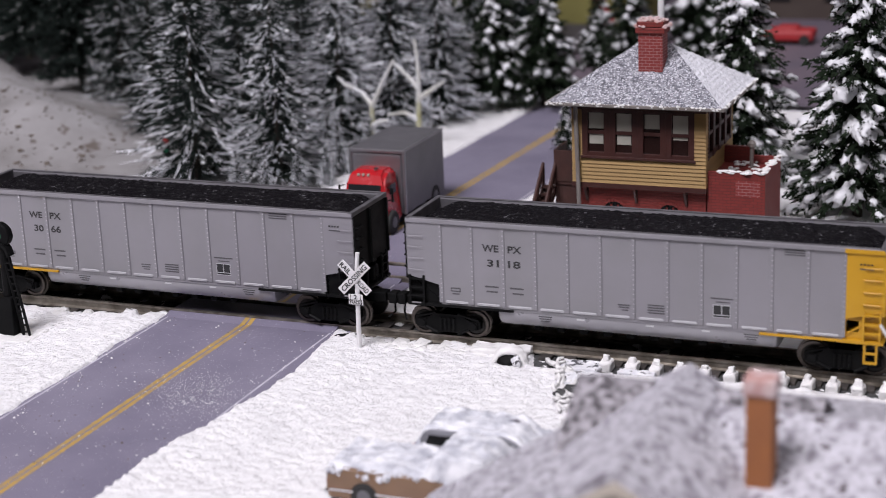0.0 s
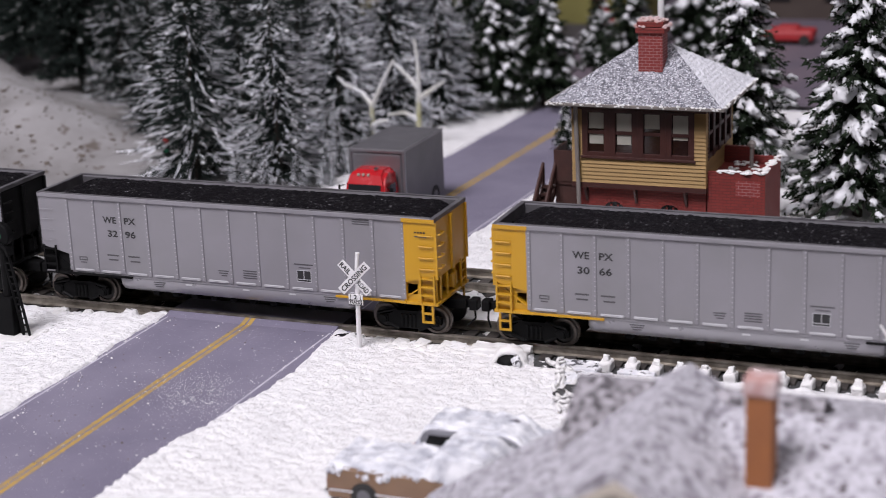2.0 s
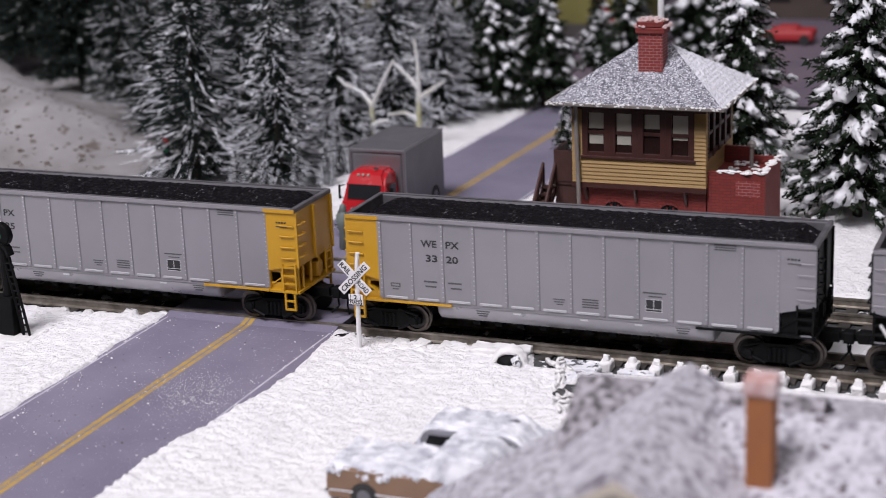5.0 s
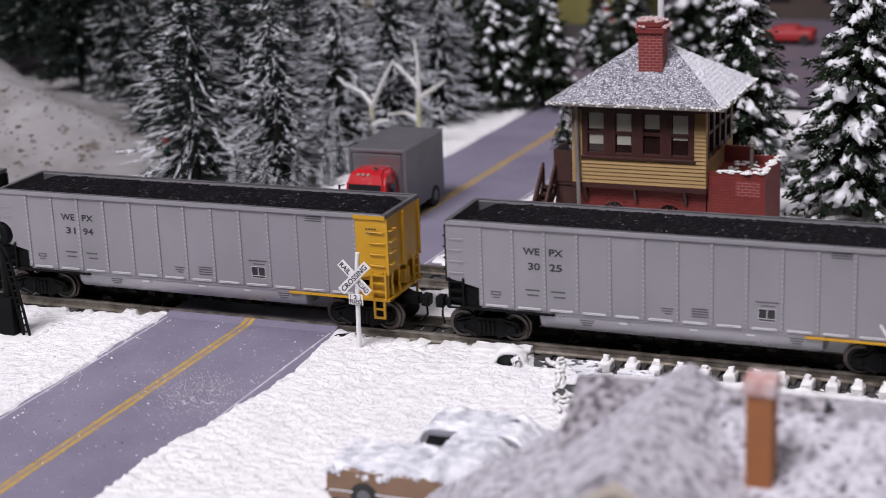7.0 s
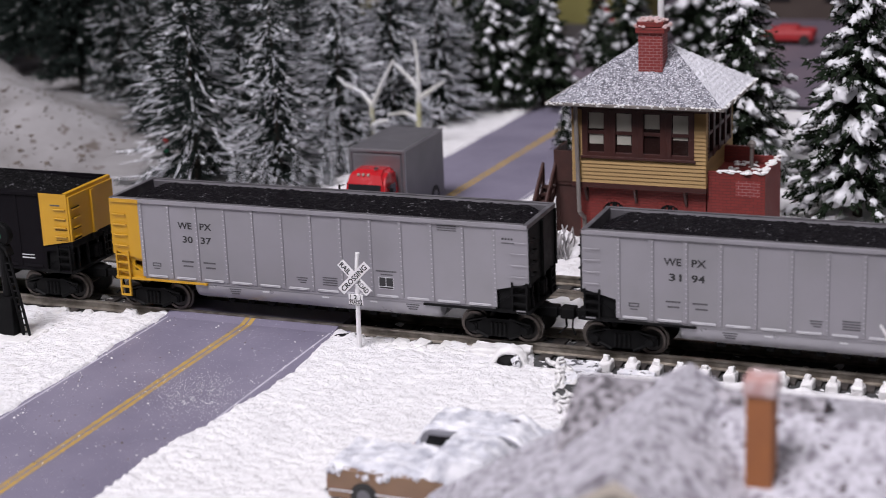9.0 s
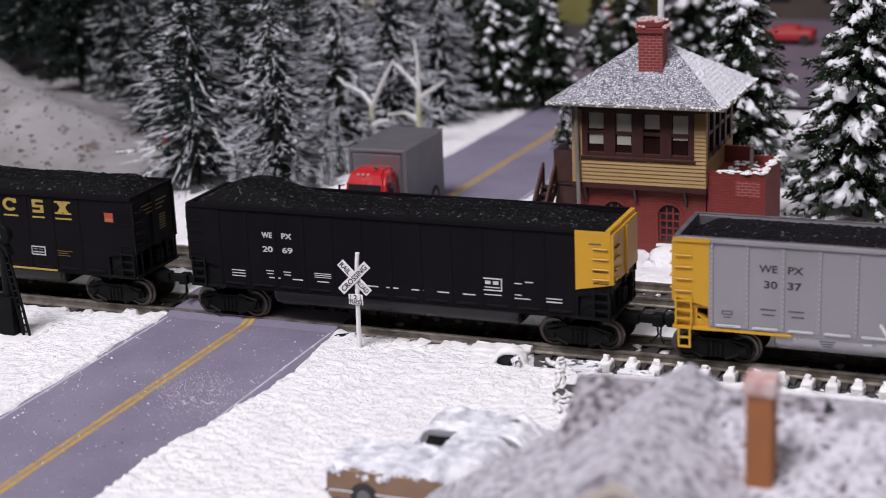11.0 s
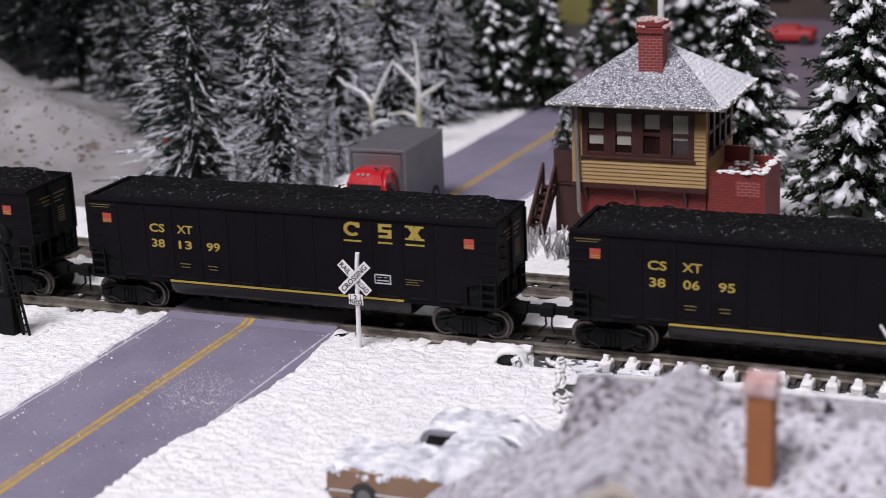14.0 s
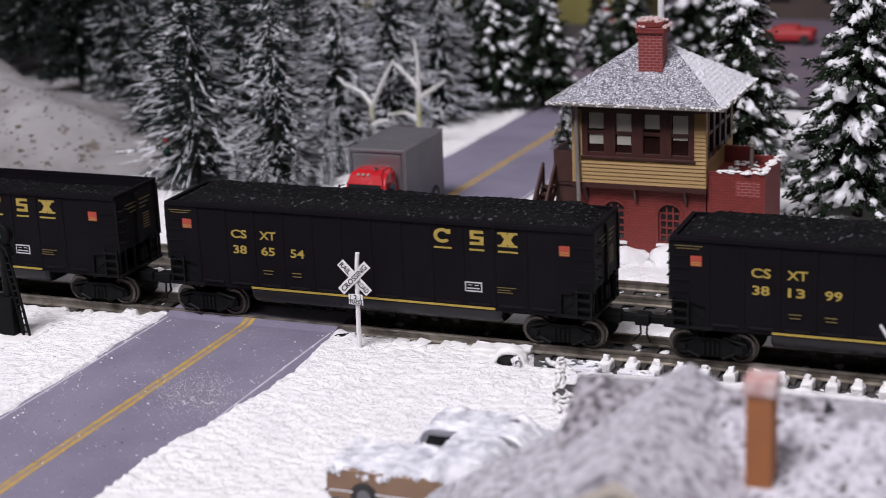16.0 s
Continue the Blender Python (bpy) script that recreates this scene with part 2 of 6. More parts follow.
def ground():
    def steps(spec):
        out = []
        for a, b, s in spec:
            out += list(np.arange(a, b, s))
        return out + [spec[-1][1]]
    xs = steps([(-1300, -300, 40), (-300, -110, 5), (-110, 100, 0.6), (100, 160, 3), (160, 1200, 40)])
    ys = steps([(-330, -110, 20), (-110, -5, 0.6), (-5, 5, 1.5), (5, 110, 1.6), (110, 260, 5), (260, 900, 30)])
    ob = part("ground", grid(B(), xs, ys, ground_z), SNOW, smooth=True)
    tagged(ob, "bumpy white plaster snow over the whole layout", "snow ground", kind="structure")


ground()

DIRTY_SNOW = material("dirty_plaster_hill", (0.19, 0.18, 0.18), 0.85, second=(0.34, 0.33, 0.34), scale=0.035, amount=0.9, fine=(0.12, 0.1, 0.09), fine_scale=0.2, fine_low=0.64, bump=1.0, bump_scale=0.4)


def hill_z(x, y):
    h = 31 * math.exp(-((x + 232) / 33) ** 2 - ((y - 140) / 30) ** 2) + 12 * math.exp(-((x + 182) / 26) ** 2 - ((y - 122) / 24) ** 2)
    return -0.75 + 0.3 * noise.noise(Vector((x * 0.2, y * 0.2, 8))) + h * (1 + 0.12 * noise.noise(Vector((x * 0.06, y * 0.06, 2)))) + 0.03 * h * noise.noise(Vector((x * 0.25, y * 0.25, 4)))


tagged(part("hill", grid(B(), list(np.arange(-330, -120, 2.5)), list(np.arange(66, 230, 2.5)), hill_z), DIRTY_SNOW, smooth=True), "grey hillside of dirty snow and earth", "hill", kind="structure")
TABLE = material("table_fascia", (0.05, 0.05, 0.055), 0.7, second=(0.07, 0.07, 0.075), scale=0.01)
tagged(part("layout_table", box(B(), -1300, 1200, -200, 900, -900, -8, 4), TABLE), "dark boxed table carrying the layout", "table", kind="structure")


def road():
    bm = B()
    xs = [ROAD_L - 3, ROAD_L, -52, -41.5, -32, ROAD_R, ROAD_R + 3]
    tagged(part("road", grid(bm, xs, [-160, -120, -60, -30, -5.6], lambda x, y: -1.0), ASPHALT), "violet-grey printed road crossing the tracks, dusted with snow", "road", kind="structure")
    road_ob = part("road", grid(B(), xs, [5.6, 27.4], lambda x, y: -1.0), ASPHALT)
    tagged(road_ob, "violet-grey printed road between the two tracks", "road", kind="structure")
    bm = B()
    ys = [38.6, 60, 80, 110, 140, 170, 200, 240]
    vs = [[bm.verts.new((x + bend(y), y, -1.0)) for x in xs] for y in ys]
    for p, q in zip(vs, vs[1:]):
        for k in range(len(xs) - 1):
            bm.faces.new((p[k], p[k + 1], q[k + 1], q[k]))
    tagged(part("road", bm, ASPHALT), "violet-grey printed road running back between the trees", "road", kind="structure")
    for yc in (0.0, 33.0):
        tagged(part("road", box(B(), ROAD_L, ROAD_R, yc - 3.5, yc + 3.5, -1.6, -0.35), ASPHALT), "road panel between the rails", "road", kind="structure")
    for yc in (0.0, 33.0):
        for s in (-1, 1):
            bm = prism(B(), [(yc + s * 5.3, -1.9), (yc + s * 5.3, -0.3), (yc + s * 7.6, -0.992), (yc + s * 7.6, -1.9)], "x", ROAD_L, ROAD_R)
            tagged(part("road", bm, ASPHALT), "road ramp up to the rail", "road", kind="structure")
    for a, b in ((-160, -7.8), (7.8, 25.2), (40.8, 230)):
        for xc in (-42.3, -40.9):
            bm = B()
            n = max(2, int((b - a) / 4))
            ys = [a + (b - a) * i / n for i in range(n + 1)]
            vs = [[bm.verts.new((xc + bend(y) + sx * (0.5 + 0.08 * noise.noise(Vector((y, xc, 0)))), y, -0.985)) for sx in (-1, 1)] for y in ys]
            for p, q in zip(vs, vs[1:]):
                bm.faces.new((p[0], p[1], q[1], q[0]))
            tagged(part("road_line", bm, ROAD_YELLOW), "worn yellow centre line", "road marking", kind="structure")
        for xc in (-42.3, -40.9):
            for yc, sd in ((0.0, -1), (0.0, 1), (33.0, -1), (33.0, 1)):
                if a < yc + sd * 9 < b:
                    ramp_line = prism(B(), [(yc + sd * 5.35, -0.32), (yc + sd * 5.35, -0.285), (yc + sd * 7.8, -0.975), (yc + sd * 7.8, -1.0)], "x", xc - 0.5, xc + 0.5)
                    tagged(part("road_line", ramp_line, ROAD_YELLOW), "worn yellow centre line", "road marking", kind="structure")
        for xc in (ROAD_L + 0.7, ROAD_R - 0.7):
            bm = B()
            ys = [a + (b - a) * i / 20 for i in range(21)]
            vs = [[bm.verts.new((xc + bend(y) + sx * 0.22, y, -0.992)) for sx in (-1, 1)] for y in ys]
            for p, q in zip(vs, vs[1:]):
                bm.faces.new((p[0], p[1], q[1], q[0]))
            tagged(part("road_line", bm, ROAD_WHITE), "faint white edge line", "road marking", kind="structure")


road()


# ---------- tracks ----------
def track(yc, label):
    t = thing("railway_track", label, "track", "tracks", at=(0, yc, 0))
    for sy in (-4.75, 4.75):
        prof = [(-0.9, -1.9), (0.9, -1.9), (0.9, -1.65), (0.25, -1.45), (0.25, -0.55), (0.42, -0.4), (0.42, 0.0), (-0.42, 0.0), (-0.42, -0.4), (-0.25, -0.55), (-0.25, -1.45), (-0.9, -1.65)]
        part("rail", prism(B(), [(u + sy, v) for u, v in prof], "x", -1290, 1190), RAIL, t, "worn nickel rail")
    tie = None
    for i in range(-75, 55):
        x = i * 4.7
        if ROAD_L - 1 < x < ROAD_R + 1:
            continue
        if tie is None:
            tie = part("tie", box(B(), -1.2, 1.2, -8.2, 8.2, -2.6, -1.75, 0.12), TIE, t)
            tie.location.x = x * MM
        else:
            twin(tie, x=x)
    bed = part("ballast_bed", grid(B(), list(np.arange(-1290, 1191, 10.0)), [-16, -14.5, -12.5, -9.5, -6.5, 0, 6.5, 9.5, 11], lambda x, y: (-2.35 if -13 < y < 9 else -3.4) + 0.15 * noise.noise(Vector((x * .7, y, 1)))), BALLAST, t, "dark ballast flecked with snow")
    bm = B()
    rng = random.Random(int(yc) + 3)
    for k in range(210):
        x = rng.uniform(-240, 140)
        if ROAD_L - 2 < x < ROAD_R + 2:
            continue
        lump(bm, (x, rng.choice((rng.uniform(-4.0, 4.0), rng.uniform(5.6, 9.5))), -2.1 + rng.uniform(-0.1, 0.25)), rng.uniform(0.5, 1.5), 0.3, 0.8, 1, 0, k)
    tagged(part("trodden_snow", bm, SNOW_CRUST, t, "grey snow caught between the ties", smooth=True), kind="stuff")
    return t


track(0.0, "model railway track with dark snow-flecked ballast")
track(33.0, "second model railway track behind the first")


def undergrowth():
    """Dark brush under the frosted trees beside the road."""
    def h(x, y):
        e = min(x + 150, -74 + 0.05 * (y - 100) - x, y - 84, 232 - y) + 6 * noise.noise(Vector((x * 0.12, y * 0.12, 3)))
        return -2.2 + 1.6 * smooth01(-2, 8, e) + 0.8 * noise.noise(Vector((x * 0.5, y * 0.5, 6)))
    g = part("undergrowth", grid(B(), list(np.arange(-150, -66, 2.0)), list(np.arange(80, 234, 3.0)), h), BRUSH, smooth=True)
    tagged(g, "dark frosty brush under the trees", "undergrowth", kind="structure")


BRUSH = material("dark_brush", (0.03, 0.03, 0.03), 0.9, second=(0.12, 0.12, 0.125), scale=0.15, amount=0.8, fine=(0.5, 0.5, 0.52), fine_scale=0.5, fine_low=0.62, bump=1.0, bump_scale=0.6)
undergrowth()
# ---------- coal train ----------
LEN = 91.8
HALF_W = 8.64


def coal_load(parent, mat, shape, rim):
    """A rough heap of coal inside the rim; shape gives its height along the car."""
    xs = list(np.linspace(1.0, LEN - 1.0, 150))
    ys = list(np.linspace(-HALF_W + 0.75, HALF_W - 0.75, 32))

    def h(x, y):
        e = min(1.0, (HALF_W - 0.75 - abs(y)) / 3.0)
        z = shape(x, e)
        return z + 0.28 * noise.noise(Vector((x * 1.5, y * 1.5, rim))) + 0.22 * noise.noise(Vector((x * 3.1, y * 3.1, rim + 5)))
    return part("coal_load", grid(B(), xs, ys, h), mat, parent, "heap of black coal with painted glints")


def truck(parent, xc):
    t = part("truck", box(B(), -1.9, 1.9, -5.4, 5.4, 2.6, 4.6, 0.1), BLACK, parent, "black plastic truck")
    t.location = (xc * MM, 0, 0)
    for sy in (-1, 1):
        y0, y1 = sorted((sy * 5.2, sy * 6.3))
        bm = prism(B(), [(-6.9, 2.2), (-6.9, 3.6), (-4.2, 3.9), (-2.6, 4.8), (2.6, 4.8), (4.2, 3.9), (6.9, 3.6), (6.9, 2.2), (4.4, 2.2), (2.4, 1.1), (-2.4, 1.1), (-4.4, 2.2)], "y", y0, y1)
        part("side_frame", bm, BLACK, t)
        for x in (-5.4, 5.4):
            part("journal_box", box(B(), x - 1.0, x + 1.0, sy * 6.3 - 0.35, sy * 6.3 + 0.35, 2.0, 3.7, 0.1), BLACK, t)
            part("bearing_cap", lathe(B(), [(sy * 6.6, 0.9), (sy * 6.95, 0.8), (sy * 7.0, 0.3)], (x, 0, 2.8), "y", 10), BLACK, t)
        for x in (-1.3, -0.4, 0.5, 1.4):
            part("spring", rod(B(), (x, sy * 6.45, 1.5), (x, sy * 6.45, 4.1), 0.34, seg=6), BLACK, t)
        for s in (-1, 1):
            part("frame_flange", rod(B(), (s * 6.6, sy * 6.4, 3.9), (s * 2.4, sy * 6.4, 5.1), 0.35, seg=6), BLACK, t)
            part("frame_flange", rod(B(), (s * 4.6, sy * 6.4, 2.0), (s * 2.2, sy * 6.4, 0.9), 0.35, seg=6), BLACK, t)
    for x in (-5.4, 5.4):
        bm = B()
        rod(bm, (0, -5, 0), (0, 5, 0), 0.5, mat=1)
        for sy in (-1, 1):
            prof = [(3.7, 3.15), (4.25, 3.15), (4.3, 2.8), (5.0, 2.75), (5.05, 2.2), (4.8, 2.05), (4.75, 0.9), (5.1, 0.7), (5.15, 0.2)]
            lathe(bm, [(w * sy, r) for w, r in prof], (0, 0, 0), "y", 28)
            for k in range(2):
                a = k * math.pi
                rod(bm, (1.45 * math.cos(a), sy * 4.7, 1.45 * math.sin(a)), (1.45 * math.cos(a), sy * 4.85, 1.45 * math.sin(a)), 0.22, seg=6, mat=1)
        w = part("wheelset", bm, [STEEL, WHEEL_FACE], t, "bright metal wheelset", smooth=False)
        for p in w.data.polygons:
            c = p.center
            rr = math.hypot(c.x, c.z) / MM
            if rr < 2.15:
                p.material_index = 1
        w.location = (x * MM, 0, 2.8 * MM)
    return t


def end_detail(car, x0, d, mat, end_mat, reach):
    """One end of the car. x0: the end's place, d: +1 where the car lies to the +x side."""
    def X(u):
        return x0 + d * u

    def bx(bm, u0, u1, *r, **k):
        a, b = sorted((X(u0), X(u1)))
        return box(bm, a, b, *r, **k)
    # side sheets with their slanting lower edge
    for sy in (-1, 1):
        y0, y1 = sorted((sy * 7.9, sy * 8.35))
        part("end_side_sheet", prism(B(), [(X(0), 23.95), (X(6.95), 23.95), (X(6.95), 11.4), (X(0), 13.1)], "y", y0, y1), mat, car)
        # grab irons on the side
        for z in (14.4, 16.7, 19.0, 21.2):
            g = 0.13 if mat is YELLOW else 0.06
            bm = rod(B(), (X(0.5), sy * 8.7, z), (X(3.4), sy * 8.7, z), g, seg=6)
            for u in (0.5, 3.4):
                rod(bm, (X(u), sy * 8.3, z), (X(u), sy * 8.75, z), g, seg=6)
            part("grab_iron", bm, mat, car)
        # lower ladder, with a narrower stirrup hung below the deck
        yellow = mat is YELLOW
        bm = B()
        for u in (0.5, 3.4):
            bx(bm, u - 0.18, u + 0.18, *sorted((sy * 8.2, sy * 8.7)), 7.0, 13.2)
        for z in (7.2, 9.0, 10.7, 12.4):
            bx(bm, 0.5, 3.4, *sorted((sy * 8.25, sy * 8.7)), z - 0.16, z + 0.16)
        part("ladder", bm, mat if yellow else end_mat, car)
        if yellow:
            bm = B()
            for u in (1.0, 3.1):
                bx(bm, u - 0.2, u + 0.2, *sorted((sy * 8.15, sy * 8.6)), 3.3, 7.3)
            for z in (3.5, 5.3):
                bx(bm, 1.0, 3.1, *sorted((sy * 8.2, sy * 8.6)), z - 0.2, z + 0.2)
            part("stirrup", bm, mat, car)
        # gusset plate behind the ladder, open beside the side sheet; where black, widened as the end's dark interior
        # shade
        bm = B()
        y0, y1 = sorted((sy * 7.3, sy * 7.7))
        hole = 4.3 if yellow else 6.3
        prism(bm, [(X(0.2), 7.4), (X(hole), 7.4), (X(hole), 12.2), (X(0.2), 13.0)], "y", y0, y1)
        bx(bm, hole - 0.2, 7.0, y0 + 0.02, y1 - 0.02, 7.4, 8.9)
        bx(bm, hole - 0.2, 7.0, y0 + 0.02, y1 - 0.02, 11.0, 12.0)
        bx(bm, 6.5, 7.0, *sorted((sy * 7.4, sy * 8.3)), 7.2, 11.8)
        part("corner_gusset", bm, end_mat, car)
        part("deck_corner", bx(B(), 0.4, 2.6, *sorted((sy * 8.3, sy * 8.55)), 6.95, 7.6), mat, car)
    # end bulkhead, with a middle rib and top flange, sloped floor sheet below
    bm = B()
    bx(bm, 0.1, 0.6, -8.3, 8.3, 12.4, 23.95)
    bx(bm, -0.45, 0.2, -0.5, 0.5, 12.4, 23.6, bevel=0.1)
    for y in (-8.1, 8.1):
        bx(bm, -0.3, 0.2, y - 0.25, y + 0.25, 12.4, 23.8)
    prism(bm, [(X(0.2), 12.6), (X(0.6), 12.6), (X(7.2), 8.0), (X(6.8), 8.0)], "y", -7.9, 7.9)
    part("end_sheet", bm, end_mat, car)
    bm = B()
    for z in (14.6, 16.9, 19.2, 21.4):
        rod(bm, (X(-0.75), -7.7, z), (X(-0.75), -5.2, z), 0.17, seg=6)
        for y in (-7.7, -5.2):
            rod(bm, (X(-0.75), y, z), (X(0.2), y, z), 0.17, seg=6)
    for y in (3.2, 5.6):
        rod(bm, (X(-0.6), y, 7.5), (X(-0.6), y, 13.5), 0.2, seg=6)
    for z in (9, 10.7, 12.4):
        rod(bm, (X(-0.6), 3.2, z), (X(-0.6), 5.6, z), 0.17, seg=6)
    part("end_ladder", bm, end_mat, car)
    # deck and struts under the slope
    bm = B()
    bx(bm, -0.2, 8.0, -8.4, 8.4, 6.9, 7.5, bevel=0.08)
    part("end_deck", bm, mat if mat is YELLOW else end_mat, car)
    bm = B()
    for y in (-5.5, -2.0, 2.0, 5.5):
        rod(bm, (X(0.4), y, 7.3), (X(0.4), y, 12.6), 0.35, seg=6)
    bx(bm, 0.2, 3.0, 0.6, 3.4, 8.0, 11.0, bevel=0.2)
    part("end_post", bm, end_mat if mat is YELLOW else BLACK, car)
    # coupler
    bm = B()
    bx(bm, -3.2, 4.0, -1.3, 1.3, 4.3, 6.4, bevel=0.2)
    part("draft_box", bm, BLACK, car)
    bm = B()
    bx(bm, -reach + 1.2, -2.8, -0.6, 0.7, 4.5, 6.1, bevel=0.2)
    bx(bm, -reach - 0.3, -reach + 1.5, -1.5, 1.1, 4.2, 6.5, bevel=0.3)
    cp = part("coupler", bm, BLACK, car, "black knuckle coupler")
    bm = B()
    u = -reach + 0.8
    rod(bm, (X(u), 0, 4.5), (X(u - 0.2), 0, 2.2), 0.22, seg=6)
    rod(bm, (X(u - 0.2), 0, 2.2), (X(u + 0.9), -1.6, 1.2), 0.22, seg=6)
    part("trip_pin", bm, BLACK, cp)


def gondola(kind, label, left_yellow, right_yellow, load):
    """A bathtub coal gondola; the base empty stands at its left end on the rail's top."""
    side = SILVER if kind == "silver" else CAR_BLACK
    car = thing("coal_gondola", label, "train car", "coal cars of the train")
    # side walls
    for sy in (-1, 1):
        y0, y1 = sorted((sy * 7.8, sy * 8.2))
        part("side_sheet", prism(B(), [(6.9, 23.95), (LEN - 6.9, 23.95), (LEN - 6.9, 7.6), (6.9, 7.6)], "y", y0, y1), side, car)
    n = 12
    rib_x = [7.0 + (LEN - 14.0) * i / n for i in range(n + 1)]
    # ribs with rivets, and flared pockets at the foot of each panel
    bm = box(B(), -0.42, 0.42, -8.42 if kind == "silver" else -8.34, -8.15, 7.9, 23.9, 0.08)
    for k in range(16 if kind == "silver" else 0):
        z = 9.0 + k * 0.95
        c = [bm.verts.new((0.12 + 0.15 * math.cos(t), -8.42, z + 0.15 * math.sin(t))) for t in (0.5, 1.55, 2.6, 3.65, 4.7, 5.75)]
        tip = bm.verts.new((0.12, -8.53, z))
        for i in range(6):
            bm.faces.new((c[i], c[(i + 1) % 6], tip)).material_index = 1
    rib = part("side_rib", bm, [side, LIT_RIVET], car)
    rib.location.x = rib_x[0] * MM
    lip_bm = prism(B(), [(-8.15, 8.5), (-8.15, 7.75), (-8.45, 7.85), (-8.55, 8.15)], "x", -2.35, 2.35)
    bmesh.ops.bevel(lip_bm, geom=list(lip_bm.edges), offset=0.12, segments=2, affect="EDGES")
    lip = part("panel_foot", lip_bm, LIT_SILVER_LIP if kind == "silver" else side, car)
    lip.location.x = (rib_x[0] + rib_x[1]) / 2 * MM
    for i in range(n + 1):
        if i:
            twin(rib, x=rib_x[i])
        twin(rib, x=rib_x[i], rz=180)
    for i in range(n):
        xm = (rib_x[i] + rib_x[i + 1]) / 2 + 0.15
        if i:
            twin(lip, x=xm)
        twin(lip, x=xm, rz=180)
    # top rim
    bm = B()
    for sy in (-1, 1):
        box(bm, 0, LEN, *sorted((sy * 7.75, sy * HALF_W)), 23.85, 24.75, 0.12)
    part("top_rail", bm, side, car)
    rim_mat = RIM_DARK if kind == "silver" else CAR_BLACK
    for sy in (-1, 1):
        part("rim_top", box(B(), 0.9, LEN - 0.9, *sorted((sy * 7.72, sy * (HALF_W - 0.22))), 24.6, 24.86, 0.06), rim_mat, car, "dark top of the rim")
    for yel, x0, x1 in ((left_yellow, -0.05, 0.95), (right_yellow, LEN - 0.95, LEN + 0.05)):
        part("end_rail", box(B(), x0, x1, -HALF_W + 0.01, HALF_W - 0.01, 23.9, 24.8, 0.12), (YELLOW if yel else CAR_BLACK) if kind != "silver" else rim_mat, car)
        xa = 0.62 if x0 < 1 else LEN - 0.95
        part("inner_liner", box(B(), xa, xa + 0.33, -7.8, 7.8, 19.5, 24.2), rim_mat, car)
        for sy in (-1, 1):
            xb = (0.62, 7.2) if x0 < 1 else (LEN - 7.2, LEN - 0.62)
            part("inner_liner", box(B(), *xb, *sorted((sy * 7.6, sy * 7.78)), 19.5, 24.3), rim_mat, car)
    for yel, x0, x1 in ((left_yellow, -0.03, 6.9), (right_yellow, LEN - 6.9, LEN + 0.03)):
        if yel:
            part("rail_cap", box(B(), x0, x1, -HALF_W - 0.04, -HALF_W + 0.25, 23.8, 24.6), YELLOW, car)
    # belly tub with bulged sides, side sill, centre sill
    half = [(8.05, 7.6), (8.16, 6.9), (8.16, 6.2), (8.02, 5.5), (7.7, 4.9), (7.2, 4.4), (6.4, 4.1), (5.0, 3.95)]
    bm = B()
    loop = half + [(-y, z) for y, z in reversed(half)]
    rows = [[bm.verts.new((x, y * w, 7.6 - (7.6 - z) * h)) for y, z in loop]
            for x, w, h in ((18.6, 0.95, 0.86), (19.0, 0.99, 0.96), (19.8, 1, 1), (LEN - 19.8, 1, 1), (LEN - 19.0, 0.99, 0.96), (LEN - 18.6, 0.95, 0.86))]
    for p, q in zip(rows, rows[1:]):
        for i in range(len(loop)):
            j = (i + 1) % len(loop)
            bm.faces.new((p[i], p[j], q[j], q[i]))
    bm.faces.new(rows[0])
    bm.faces.new(rows[-1])
    part("belly_tub", bm, SILVER_TUB_LIT if kind == "silver" else BLACK_TUB, car, smooth=True)
    part("side_sill", box(B(), 6.9, LEN - 6.9, -8.22, 8.22, 7.2, 7.65, 0.06), side if kind == "silver" else CAR_BLACK, car)
    part("centre_sill", box(B(), 1.5, LEN - 1.5, -1.6, 1.6, 4.6, 7.3, 0.1), BLACK, car)
    for x0, x1 in ((7.5, 22.0), (LEN - 22.0, LEN - 7.5)):
        part("underframe", box(B(), x0, x1, -7.6, 7.6, 6.7, 7.2), BLACK, car)
    part("underframe", box(B(), 24, LEN - 24, -4.5, 4.5, 3.2, 4.7, 0.2), BLACK, car)
    bearer = part("cross_bearer", box(B(), -0.75, 0.75, -6.2, 6.2, 3.1, 4.5, 0.15), BLACK, car)
    bearer.location.x = 26 * MM
    for k in range(1, 9):
        twin(bearer, x=26 + k * 4.6)
    for yel, x0, d in ((left_yellow, 0.0, 1), (right_yellow, LEN, -1)):
        a, b = sorted((x0 + d * 6.6, x0 + d * 21.9))
        if kind == "silver":
            part("walkway_strip", box(B(), a, b, -8.75, -8.2, 7.15, 7.5), YELLOW if yel else BLACK, car)
        end_detail(car, x0, d, YELLOW if (yel and kind == "silver") else side, YELLOW if (yel and kind == "silver") else BLACK, 5.3 if kind == "silver" else 7.4)
        if yel and kind != "silver":
            p = part("yellow_end_sheet", prism(B(), [(x0 - d * 0.05, 24.0), (x0 + d * 6.9, 24.0), (x0 + d * 6.9, 12.9), (x0 - d * 0.05, 14.2)], "y", -8.62, -8.3), YELLOW, car, "yellow painted end panel")
            bm = B()
            box(bm, *sorted((x0 - d * 0.5, x0 + d * 0.05)), -8.4, 8.4, 14.2, 24.0)
            box(bm, *sorted((x0 - d * 0.95, x0 - d * 0.45)), -0.5, 0.5, 14.2, 23.7)
            part("yellow_end_sheet", bm, YELLOW, car, "yellow painted end panel")
